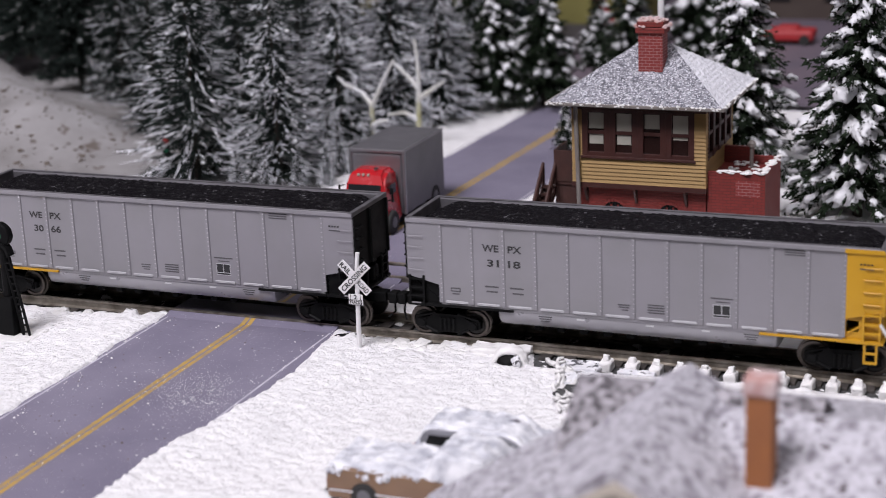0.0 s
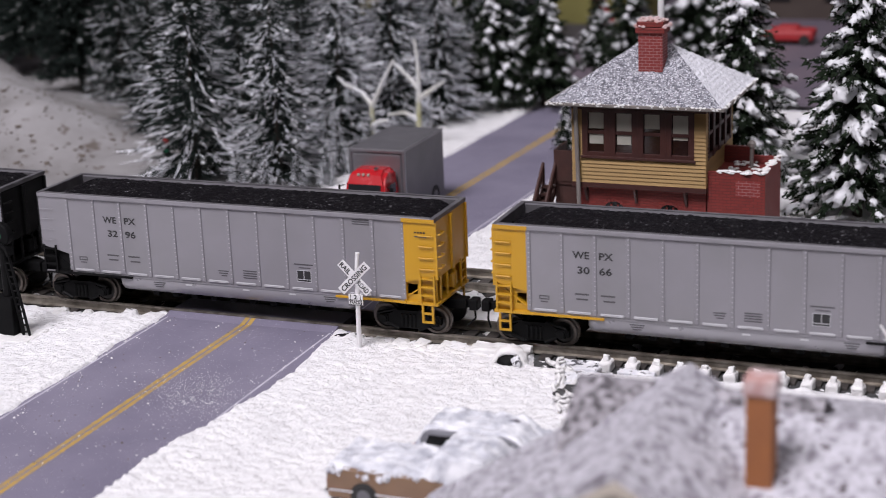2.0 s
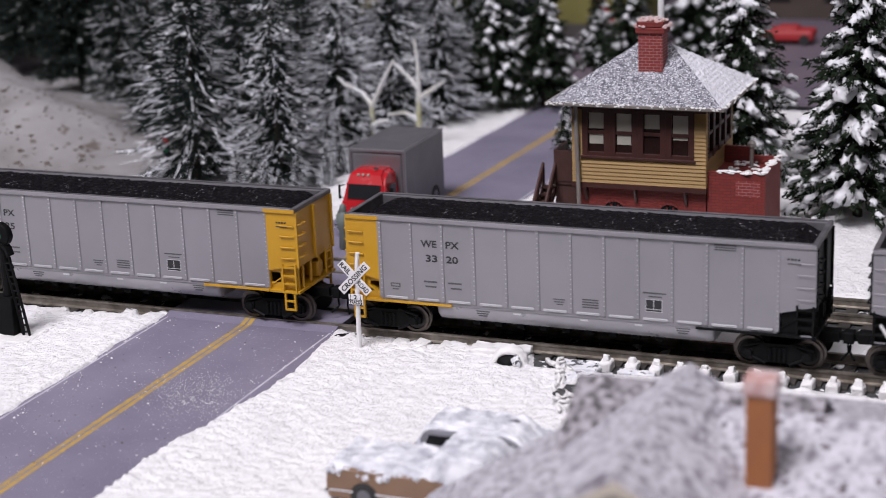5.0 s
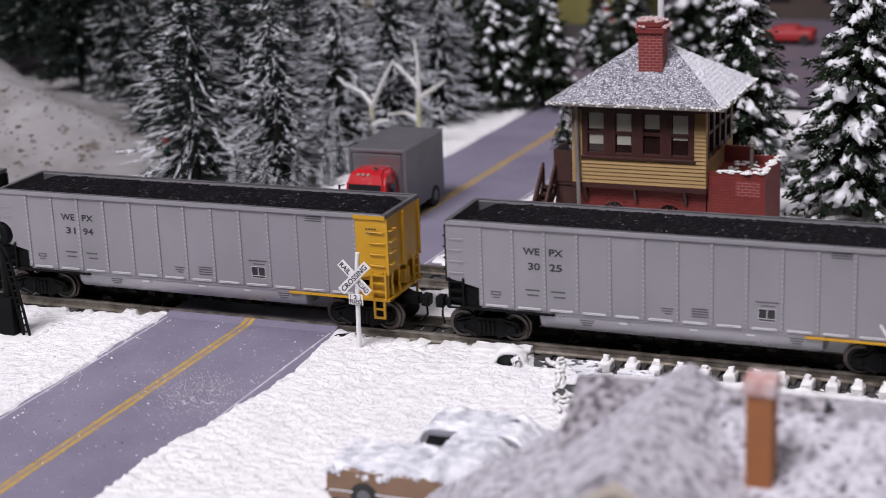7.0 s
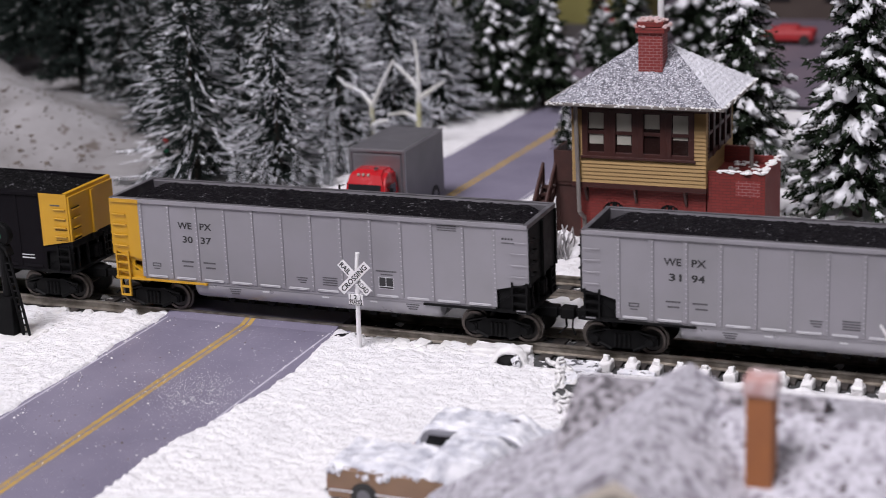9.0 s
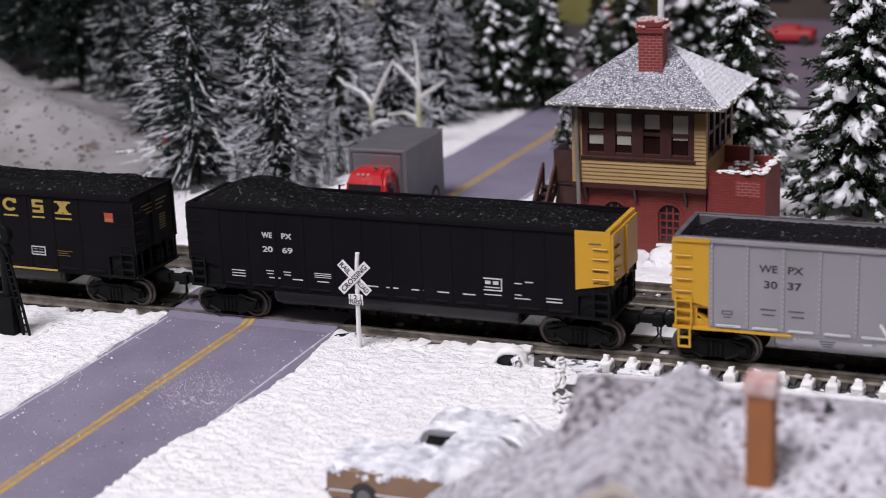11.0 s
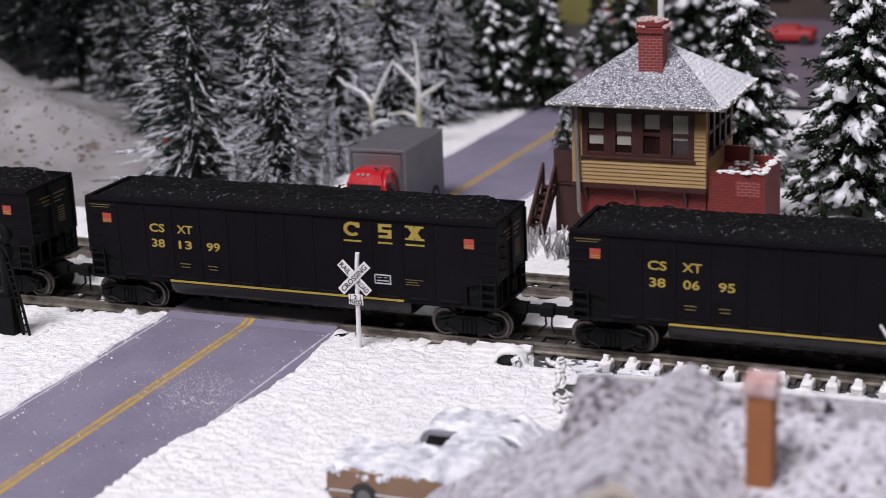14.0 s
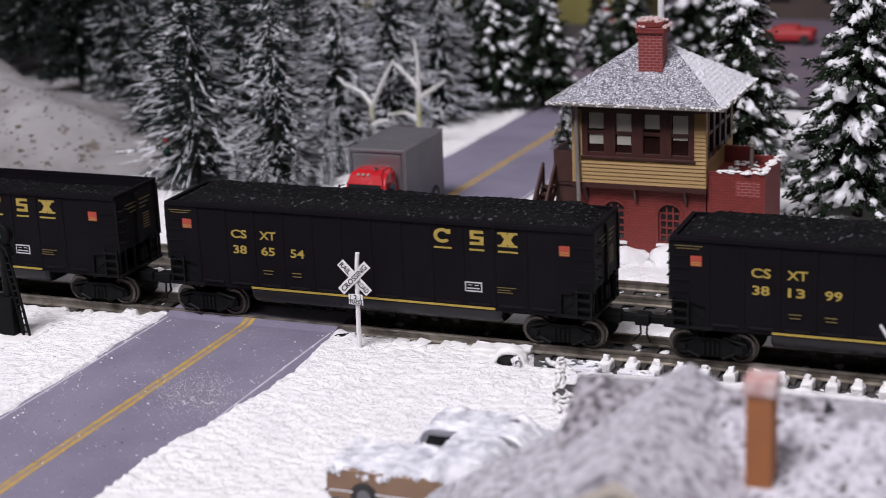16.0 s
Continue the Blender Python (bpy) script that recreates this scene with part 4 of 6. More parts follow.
    part("wall_panel", box(B(), fx1, X1 - 0.2, Y0 + 0.22, Y0 + t, WZ0, Z1), BROWN, tw)
    part("frieze", box(B(), X0, X1, Y0 + 0.02, Y0 + t, WZ1, Z1 + 0.8), BROWN, tw)
    part("frieze", box(B(), X1 - t, X1 - 0.02, Y0 + 0.9, Y1, WZ1, Z1 + 0.8), BROWN, tw)
    part("room_floor", box(B(), X0 + 0.9, X1 - 0.9, Y0 + 0.9, Y1 - 0.9, 18.5, 18.9), DARK_IN, tw)
    # front windows: four double-hung sashes with blinds drawn to different heights
    blinds = ((3.6, True), (4.1, True), (3.2, False), (4.2, False))
    pitch = (fx1 - fx0) / 4
    for k in range(4):
        a, b = fx0 + k * pitch, fx0 + (k + 1) * pitch
        w = part("window", box(B(), a + 0.7, b - 0.7, Y0 + 0.6, Y0 + 0.68, WZ0 + 0.6, WZ1 - 0.4), TOWER_PANE, tw, "brown double-hung window with a white blind")
        bm = B()
        for x0, x1 in ((a, a + 1.3), (b - 1.3, b)):
            box(bm, x0, x1, Y0 - 0.12, Y0 + 0.6, WZ0 - 0.3, WZ1, 0.05)
        for z0, z1 in ((WZ0 - 0.3, WZ0 + 0.9), (29.6, 30.4), (WZ1 - 0.6, WZ1)):
            box(bm, a, b, Y0 + (0.0 if z0 != 29.6 else 0.15), Y0 + 0.58, z0, z1, 0.05)
        part("window_frame", bm, BROWN, w)
        drop, low = blinds[k]
        part("blind", box(B(), a + 1.5, b - 1.5, Y0 + 0.48, Y0 + 0.56, WZ1 - 0.8 - drop, WZ1 - 0.8), BLIND, w, "white window blind")
        if k != 2:
            part("blind", box(B(), a + 1.6, b - 1.6, Y0 + 0.48, Y0 + 0.56, 27.3 if low else 28.9, 29.5), BLIND, w, "white window blind")
    part("window_ledge", box(B(), fx0 - 0.3, fx1 + 0.3, Y0 - 0.5, Y0 + 0.1, WZ0 - 0.5, WZ0 + 0.05, 0.06), BROWN, tw)
    for k in range(4):
        a = -11.6 + k * 5.8
        b = a + 5.8
        w = part("window", box(B(), X1 - 0.68, X1 - 0.6, a + 0.7, b - 0.7, WZ0 + 0.6, WZ1 - 0.4), GLASS, tw, "brown double-hung side window")
        bm = B()
        for y0, y1 in ((a, a + 1.0), (b - 1.0, b)):
            box(bm, X1 - 0.6, X1 + 0.12, y0, y1, WZ0 - 0.3, WZ1, 0.05)
        for z0, z1 in ((WZ0 - 0.3, WZ0 + 0.9), (29.6, 30.4), (WZ1 - 0.6, WZ1)):
            box(bm, X1 - 0.58, X1 - 0.05, a, b, z0, z1, 0.05)
        part("window_frame", bm, BROWN, w)
    # downpipe at the front corner
    bm = rod(B(), (-13.6, Y0 - 0.9, 11.5), (-14.2, Y0 - 0.9, 36.6), 0.5, seg=10)
    rod(bm, (-13.6, Y0 - 0.9, 11.6), (-13.2, wy0 - 0.4, 9.6), 0.5, seg=10)
    rod(bm, (-13.2, wy0 - 0.4, 9.8), (-13.2, wy0 - 0.4, 0), 0.5, seg=10)
    part("downpipe", bm, PIPE, tw, "grey downpipe")
    # hip roof in courses of shingle
    ex, ey, ze, zr = 19.8, 17.5, 37.2, 47.9
    rx = 3.4
    ridge = [(-rx - 0.2, 0), (rx + 0.8, 0)]

    def slope(name, corners, mat):
        """A roof slope as a rough sheet with thickness."""
        bm = B()
        (a, b, c, d) = [Vector(p) for p in corners]
        nu, nv = 70, 36
        rows = []
        for j in range(nv + 1):
            v = j / nv
            row = []
            for i in range(nu + 1):
                u = i / nu
                p = (a.lerp(b, u)).lerp(d.lerp(c, u), v)
                course = 0.22 * (1 - (v * 16) % 1.0)
                p.z += course * 0.6 + 0.2 * noise.noise(p * 1.3) + 0.12 * noise.noise(p * 3.1)
                row.append(bm.verts.new(p))
            rows.append(row)
        for j in range(nv):
            for i in range(nu):
                bm.faces.new((rows[j][i], rows[j][i + 1], rows[j + 1][i + 1], rows[j + 1][i]))
        part(name, bm, mat, tw, "shingle slope dusted with snow")
    FL, FR, BR, BL = (-ex, -ey, ze), (ex, -ey, ze), (ex, ey, ze), (-ex, ey, ze)
    RL, RR = (*ridge[0], zr), (*ridge[1], zr)
    slope("roof_slope", (FL, FR, RR, RL), ROOF)
    slope("roof_slope", (FR, BR, RR, RR), ROOF_WHITE)
    slope("roof_slope", (BR, BL, RL, RR), ROOF)
    slope("roof_slope", (BL, FL, RL, RL), ROOF)
    part("soffit", box(B(), -ex + 0.1, ex - 0.1, -ey + 0.1, ey - 0.1, ze - 0.45, ze - 0.05), BROWN_WOOD, tw)
    bm = B()
    for (x0, x1, y0, y1) in ((-ex, ex, -ey - 0.5, -ey + 0.1), (-ex, ex, ey - 0.1, ey + 0.5), (-ex - 0.5, -ex + 0.1, -ey - 0.5, ey + 0.5), (ex - 0.1, ex + 0.5, -ey - 0.5, ey + 0.5)):
        box(bm, x0, x1, y0, y1, ze - 0.55, ze + 0.15, 0.12)
    part("gutter", bm, PIPE, tw, "grey gutter round the eaves")
    bm = B()
    rng = random.Random(4)
    for k in range(150):
        u = rng.uniform(-1, 1)
        e = rng.choice(((u * ex, -ey - 0.3), (ex + 0.3, u * ey)))
        lump(bm, (e[0], e[1], ze + rng.uniform(-0.35, 0.3)), rng.uniform(0.18, 0.5), 0.6, 0.6, 1, 0, k)
    tagged(part("eave_snow", bm, SNOW_CRUST, tw, "crumbs of snow along the eaves"), kind="stuff")
    # chimney
    cx, cy = 1.4, -5.8
    part("chimney", box(B(), cx - 2.75, cx + 2.75, cy - 2.2, cy + 2.2, 42.0, 52.4), BRICK_WORN, tw, "red brick chimney with snowy joints")
    bm = box(B(), cx - 3.3, cx + 3.3, cy - 2.7, cy + 2.7, 51.6, 52.9, 0.15)
    box(bm, cx - 3.0, cx + 3.0, cy - 2.5, cy + 2.5, 53.0, 54.2, 0.15)
    part("chimney_cap", bm, BRICK, tw)
    bm = B()
    for k in range(130):
        a, b = rng.uniform(-3.7, 3.7), rng.uniform(-2.6, 2.6)
        lump(bm, (cx + a, cy + b, (54.2 if max(abs(a) / 3.0, abs(b) / 2.5) < 0.95 else 53.0) + rng.uniform(-0.1, 0.4)), rng.uniform(0.25, 0.6), 0.6, 0.7, 1, 0, k)
    tagged(part("chimney_snow", bm, PINKISH, tw, "frosty snow on the chimney cap"), kind="stuff")
    # flat-roofed brick annex with parapet
    ax0, ax1, ay0, ay1, az = 15.3, 28.1, -12.0, 5.5, 22.0
    for n_, q in (("annex_wall", (ax0, ax1, ay0, ay0 + 0.9)), ("annex_wall", (ax1 - 0.9, ax1, ay0 + 0.9, ay1)), ("annex_wall", (ax0, ax1 - 0.9, ay1 - 0.9, ay1))):
        part(n_, box(B(), *q, 0, az), BRICK, tw)
    part("annex_roof", box(B(), ax0, ax1 - 0.9, ay0 + 0.9, ay1 - 0.9, 19.4, 20.2), BRICK, tw)
    part("worn_brick_patch", box(B(), 21.6, 27.0, ay0 - 0.05, ay0 + 0.2, 16.6, 20.2), BRICK_WORN, tw, "patch of brick with snow in the joints")
    bm = B()
    for k in range(150):
        s = rng.random()
        p = (rng.uniform(ax0 + 2.0, ax1), ay0 + rng.uniform(0, 1)) if s < 0.4 else ((ax1 - rng.uniform(0, 1), rng.uniform(ay0, ay1)) if s < 0.7 else (rng.uniform(ax0 + 3, ax1 - 1), rng.uniform(ay0 + 2, ay1)))
        lump(bm, (*p, (az if s < 0.7 else 20.4) + rng.uniform(-0.2, 0.25)), rng.uniform(0.3, 0.9), 0.4, 0.6, 1, 0, k)
    tagged(part("parapet_snow", bm, SNOW_CRUST, tw, "snow lying along the parapet"), kind="stuff")
    bm = rod(B(), (22.5, 0.5, 20), (22.5, 0.5, 25.2), 0.45, seg=10)
    lathe(bm, [(25.0, 0.5), (25.2, 0.95), (25.9, 1.0), (26.4, 0.5), (26.6, 0.1)], (22.5, 0.5, 0), "z", 12)
    part("vent_pipe", bm, PIPE, tw, "grey vent pipe")
    part("inner_parapet", box(B(), ax0 + 0.1, 22.0, ay1 - 0.85, ay1 + 0.3, 20.2, 24.0), BRICK, tw)
    # side landing at the back, with a stair coming down along the wall
    lx0, lx1, ly0, ly1 = X0 - 9.0, X0, 1.0, 10.5
    part("landing", box(B(), lx0, lx1, ly0, ly1, 13.6, 14.4, 0.08), BROWN_WOOD, tw)
    part("landing_panel", box(B(), lx0, lx1 - 0.2, ly0 - 0.2, ly0 + 0.2, 14.4, 21.9), BROWN_WOOD, tw, "brown boarded landing rail")
    part("landing_panel", box(B(), lx0 - 0.2, lx0 + 0.2, ly0, ly1, 14.4, 21.9), BROWN_WOOD, tw, "brown boarded landing rail")
    for k in range(9):
        y = ly0 - k * 1.5
        part("stair_tread", box(B(), lx0 - 2.8, lx0, y - 1.5, y, 12.8 - k * 1.5, 13.3 - k * 1.5), BROWN_WOOD, tw)
        part("stair_riser", box(B(), lx0 - 2.7, lx0 - 0.1, y - 0.25, y - 0.02, 11.35 - k * 1.5, 12.78 - k * 1.5), BROWN_WOOD, tw)
    for x in (lx0 - 2.9, lx0 + 0.1):
        part("stringer", prism(B(), [(ly0, 13.9), (ly0, 12.0), (ly0 - 13.4, -0.6), (ly0 - 13.4, 1.2)], "x", x - 0.25, x + 0.25), BROWN_WOOD, tw)
        part("handrail", rod(B(), (x, ly0, 18.6), (x, ly0 - 13.2, 5.4), 0.4, seg=6), BROWN_WOOD, tw)
        part("handrail", rod(B(), (x, ly0, 16.2), (x, ly0 - 13.2, 3.0), 0.3, seg=6), BROWN_WOOD, tw)
        for k in range(4):
            f = k / 3
            yy, zz = ly0 - 13.0 * f, 13.4 - 13.0 * f
            part("baluster", rod(B(), (x, yy, zz - 0.5), (x, yy, zz + 5.0), 0.4, seg=6), BROWN_WOOD, tw)
    # added panel that stands for the darkness under the landing
    part("stair_skirt", box(B(), lx0 + 0.2, wx0, ly0 + 0.4, ly0 + 0.8, 0, 13.6), BROWN_WOOD, tw, "brown panel added as the shade under the landing")
    for x, y in ((lx0 + 0.4, ly1 - 0.5), (lx0 + 0.4, ly0 + 0.6)):
        part("landing_post", box(B(), x - 0.4, x + 0.4, y - 0.4, y + 0.4, 0, 13.6), BROWN_WOOD, tw)
    return tw


signal_tower()


def snow_bank(name, label, spots, seed):
    """Rounded drifts as one rough mound sheet."""
    for k, (x, y, z, r, sq) in enumerate(spots):
        ob = part(name, lump(B(), (0, 0, 0), r, sq, 0.3, 3, 0, seed + k), SNOW, None, smooth=True)
        ob.location = (x * MM, y * MM, z * MM)
        tagged(ob, label, "snow drift", "drifts round the tower")


snow_bank("snow_drift", "white snow drift banked against the tower's foot",
          [(8.5, 57.2, -1.4, 3.2, 0.8), (13.5, 57.0, -2.4, 3.4, 0.7), (22.0, 57.2, -1.6, 5.0, 0.6), (31.0, 57.5, -1.8, 5.2, 0.7), (39, 57.0, -2.2, 5.0, 0.6), (47, 57, -2.4, 4.5, 0.6), (2.0, 58, -2, 4.5, 0.9), (-6, 66, -2, 5.0, 0.9), (3.5, 66, -1, 3.0, 0.9), (-1, 62, -2.5, 5.5, 0.8)], 3)


def stair_foot_brush():
    """Frosted twigs and dull snow at the foot of the tower's stair."""
    rng = random.Random(77)
    bm = B()
    for k in range(46):
        p = Vector((rng.uniform(-2, 9), rng.uniform(52, 57), -1.6))
        lean = Vector((rng.uniform(-1, 1), rng.uniform(-1, 1), 0)) * 0.5
        for g in range(4):
            q = p + lean + Vector((rng.uniform(-0.6, 0.6), rng.uniform(-0.6, 0.6), rng.uniform(0.8, 2.4)))
            rod(bm, p, q, 0.24, 0.18, seg=5)
            p = q
    tagged(part("frosted_twigs", bm, TREE_TWIG, None), "tangle of frosted grey twigs at the stair's foot", "twigs", kind="stuff")


TREE_TWIG = material("frosted_grey_twig", (0.42, 0.41, 0.42), 0.8, second=(0.12, 0.11, 0.11), scale=0.25, amount=0.9)
stair_foot_brush()


def gas_tank():
    t = thing("gas_tank", "small upright grey gas tank in the snow by the tower", "tank", at=(56.6, 58.5, -1.6))
    part("tank_body", lathe(B(), [(0, 1.3), (0.6, 1.75), (6.8, 1.75), (8.0, 1.4), (8.7, 0.6), (8.9, 0.1)], (0, 0, 0), "z", 20), TANK, t, smooth=True)
    part("valve", rod(B(), (0, 0, 8.6), (0, 0, 9.6), 0.4), TANK, t)
    part("gauge", rod(B(), (0, -1.6, 2.6), (0, -1.95, 2.6), 0.7, seg=14), CHROME, t)
    bm = B()
    rng = random.Random(8)
    for k in range(40):
        lump(bm, (rng.uniform(-4, 4), rng.uniform(-2, 1.5), rng.uniform(-0.3, 0.4)), rng.uniform(0.4, 1.0), 0.5, 0.6, 1, 0, k)
    tagged(part("moss", bm, MOSS, None), "dark tufts of moss round the gas tank", "moss", kind="stuff").location = (58.5 * MM, 58.0 * MM, -1.3 * MM)


gas_tank()


# ---------- delivery truck ----------
def delivery_truck():
    t = thing("delivery_truck", "red-cabbed delivery truck with grey box body on the road", "truck", at=(-45.4, 70, -1))
    part("cargo_box", box(B(), -7.3, 7.2, 0.4, 26, 2.8, 18.9, 0.35), VAN_SIDE, t, "dull grey box body")
    part("front_panel", box(B(), -6.5, 6.3, 0.05, 0.45, 3.2, 17.8, 0.1), VAN_METAL, t, "bright metal front of the box")
    part("roof_panel", box(B(), -7.0, 6.9, 0.6, 25.8, 18.75, 19.05, 0.1), VAN_SIDE, t)
    bm = B()
    for x in (-7.2, 7.1):
        box(bm, x - 0.35, x + 0.35, 0.05, 0.75, 2.8, 18.9, 0.15)
    box(bm, -7.4, 7.3, 0.0, 0.8, 18.2, 19.1, 0.2)
    for x in (-7.15, 7.05):
        box(bm, x - 0.28, x + 0.28, 0.5, 26, 18.5, 19.1, 0.15)
    part("edge_trim", bm, VAN_METAL, t, "dull metal corner trim")
    part("chassis", box(B(), -3.2, 3.2, -12, 26, 1.9, 2.9), BLACK, t)
    # cab with rounded roof and shoulders
    prof = [(-11.4, 2.0), (-11.7, 4.2), (-11.5, 7.5), (-10.9, 10.2), (-9.9, 13.2), (-8.6, 15.3), (-6.2, 16.3), (-2.6, 16.3), (-0.9, 15.4), (-0.5, 14.0), (-0.5, 2.0)]
    bm = prism(B(), prof, "x", -6.7, 6.7)
    for v in bm.verts:
        if v.co.z > 9:
            v.co.x *= 1 - 0.27 * ((v.co.z - 9) / 7) ** 2
    bmesh.ops.bevel(bm, geom=[e for e in bm.edges if abs(e.verts[0].co.x) > 4 and abs(e.verts[1].co.x - e.verts[0].co.x) < 1.0], offset=0.9, segments=3, affect="EDGES")
    cab = part("cab", bm, RED_CAB, t, "glossy red cab", smooth=False)
    cab.matrix_basis = Matrix.Translation((0.4 * MM, 0.6 * MM, 0)) @ Matrix.Diagonal((0.9, 0.92, 0.94, 1))
    part("windscreen", prism(B(), [(-11.25, 9.4), (-10.1, 13.1), (-9.9, 13.1), (-11.05, 9.4)], "x", -4.8, 4.8), GLASS, cab)
    for sx in (-1, 1):
        part("side_window", box(B(), *sorted((sx * 6.1, sx * 6.6)), -7.6, -4.2, 10.2, 12.8, 0.15), GLASS, cab)
        part("headlight", lathe(B(), [(-11.95, 0.2), (-11.9, 0.9), (-11.6, 1.0)], (sx * 4.9, 0, 4.6), "y", 14), CHROME, cab)
        bm = rod(B(), (sx * 6.3, -9.2, 9.0), (sx * 7.8, -9.6, 9.4), 0.15, seg=6)
        rod(bm, (sx * 6.3, -9.2, 12.6), (sx * 7.8, -9.6, 12.2), 0.15, seg=6)
        box(bm, *sorted((sx * 7.5, sx * 8.1)), -9.8, -9.4, 8.8, 12.6, 0.08)
        part("mirror", bm, BLACK, cab)
    for x in (-2.2, -0.8, 0.6):
        part("marker_light", box(B(), x - 0.35, x + 0.35, -9.1, -8.5, 15.1, 15.7, 0.1), CREAM, cab)
    part("horn", box(B(), 1.6, 2.6, -7.2, -5.8, 16.2, 17.0, 0.2), CHROME, cab)
    part("grille", box(B(), -3.6, 3.6, -12.0, -11.4, 3.2, 7.4, 0.15), CHROME, cab)
    part("bumper", box(B(), -6.6, 6.6, -12.7, -11.5, 1.6, 2.9, 0.2), CHROME, t)
    for y in (-7.0, 19.5):
        for sx in (-1, 1):
            w = part("wheel", lathe(B(), [(-1.0, 1.6), (-1.0, 2.6), (-0.7, 2.9), (0.7, 2.9), (1.0, 2.6), (1.0, 1.6)], (0, 0, 0), "x", 24), RUBBER, t)
            w.location = (sx * 6.3 * MM, y * MM, 2.9 * MM)
            part("hub", lathe(B(), [(-1.1, 0.4), (-1.0, 1.4), (1.0, 1.4), (1.1, 0.4)], (0, 0, 0), "x", 16), VAN_SIDE, w)


delivery_truck()


# ---------- crossing sign ----------
def crossing_sign():
    t = thing("crossing_sign", "white railroad crossbuck sign on a white post in the snow", "road sign", "crossing signs", at=(-12.8, -14.2, -1.6))
    bm = rod(B(), (0, 0.0, -0.5), (0.35, 0.0, 16.0), 0.52, 0.46, seg=10)
    rod(bm, (0.35, 0.0, 16.0), (0.65, 0.1, 20.2), 0.46, 0.44, seg=10)
    part("post", bm, WHITE_PAINT, t)
    c = Vector((0.1, -0.6, 15.3))
    for name, ang, words in (("blade", -45, (("RAIL", -3.9, 2.7), ("ROAD", 1.1, 2.8))), ("blade", 45, (("CROSSING", -3.7, 7.4),))):
        lift = 0.0 if ang < 0 else -0.22
        blade = part(name, box(B(), -4.15, 4.15, -0.1, 0.1, -0.88, 0.88, 0.04), WHITE_PAINT, t)
        blade.matrix_basis = Matrix.Translation((c + Vector((0, lift, 0))) * MM) @ Matrix.Rotation(radians(-ang), 4, "Y")
        for wd, x, w in words:
            lettering(wd, 1.05, INK, blade, x, -0.12, -0.52, w)
    pl_ = part("track_plate", box(B(), -1.35, 1.65, -0.75, -0.5, 9.7, 11.9, 0.04), WHITE_PAINT, t)
    lettering("2", 0.85, INK, pl_, -0.2, -0.77, 10.95, 0.7)
    lettering("TRACKS", 0.7, INK, pl_, -1.2, -0.77, 9.95, 2.7)
    bars(pl_, INK, [(-0.95, -0.82, 10.75, 11.85), (1.12, 1.25, 10.75, 11.85), (-1.3, 1.6, 10.7, 10.8), (-1.3, 1.6, 9.72, 9.82)], -0.76)
    return t


def crossing_signs():
    near = crossing_sign()
    # the twin across the tracks faces the other way, its post sunk deeper in the snow
    copy_thing(near, pose(FAR_SIGN[0] * MM, FAR_SIGN[1] * MM, -5.2 * MM, 0, 0, 180))


FAR_SIGN = (-60.7, 42.8)
crossing_signs()


# ---------- signal mast in front of the track ----------
def signal_mast():
    t = thing("railway_signal", "black railway signal mast with ladder on a snowy base", "signal", at=(-85.4, -25.5, -1.2))
    part("base_plate", box(B(), -7.5, 5.0, -4.5, 4.0, -0.6, 0.25, 0.2), SNOW_CRUST, t, "snow-covered base plate")
    part("plate_edge", box(B(), -7.7, 5.2, -4.7, 4.2, -0.9, -0.3, 0.1), BLACK, t)
    part("relay_case", box(B(), -4.4, 0.4, -1.6, 1.6, 0.2, 8.4, 0.25), BLACK, t, "black relay case")
    part("mast", rod(B(), (-1.3, 0, 0.2), (-1.3, 0, 24.0), 0.9, seg=12), BLACK, t)
    lad = part("ladder", B(), BLACK, t)
    bm = bmesh.new()
    for dx in (-0.75, 0.75):
        rod(bm, (2.6 + dx, -0.4, 0.1), (-0.3 + dx * 0.9, -0.4, 17.0), 0.3, seg=6)
    for k in range(11):
        f = k / 11
        xx, zz = 2.6 - 2.9 * f, 1.0 + 16.0 * f
        rod(bm, (xx - 0.75, -0.4, zz), (xx + 0.75, -0.4, zz), 0.2, seg=6)
    bm.to_mesh(lad.data)
    bm.free()
    lad.data.transform(Matrix.Scale(MM, 4))
    part("side_stay", prism(B(), [(-0.4, 0.2), (1.4, 0.2), (-0.1, 16.0), (-0.7, 16.0)], "y", 0.3, 0.8), BLACK, t)
    hd = part("signal_head", lathe(B(), [(-1.2, 1.2), (-1.0, 2.3), (-0.7, 2.5), (0.6, 2.5), (1.2, 1.6), (1.6, 0.3)], (-1.3, 0, 21.5), "y", 24), BLACK, t, "round black signal head")
    part("lens", lathe(B(), [(-1.35, 0.2), (-1.3, 0.8), (-1.1, 0.95)], (-1.3, 0, 21.5), "y", 16), GREEN_LENS, hd)
    part("hood", prism(B(), [(-2.9, 18.6), (-2.4, 19.6), (-1.3, 20.1), (-0.2, 19.9), (0.7, 19.0), (1.2, 17.4), (0.7, 17.2), (0.2, 18.6), (-0.6, 19.3), (-1.6, 19.3), (-2.4, 18.4)], "y", -1.6, 0.4), BLACK, t)


signal_mast()


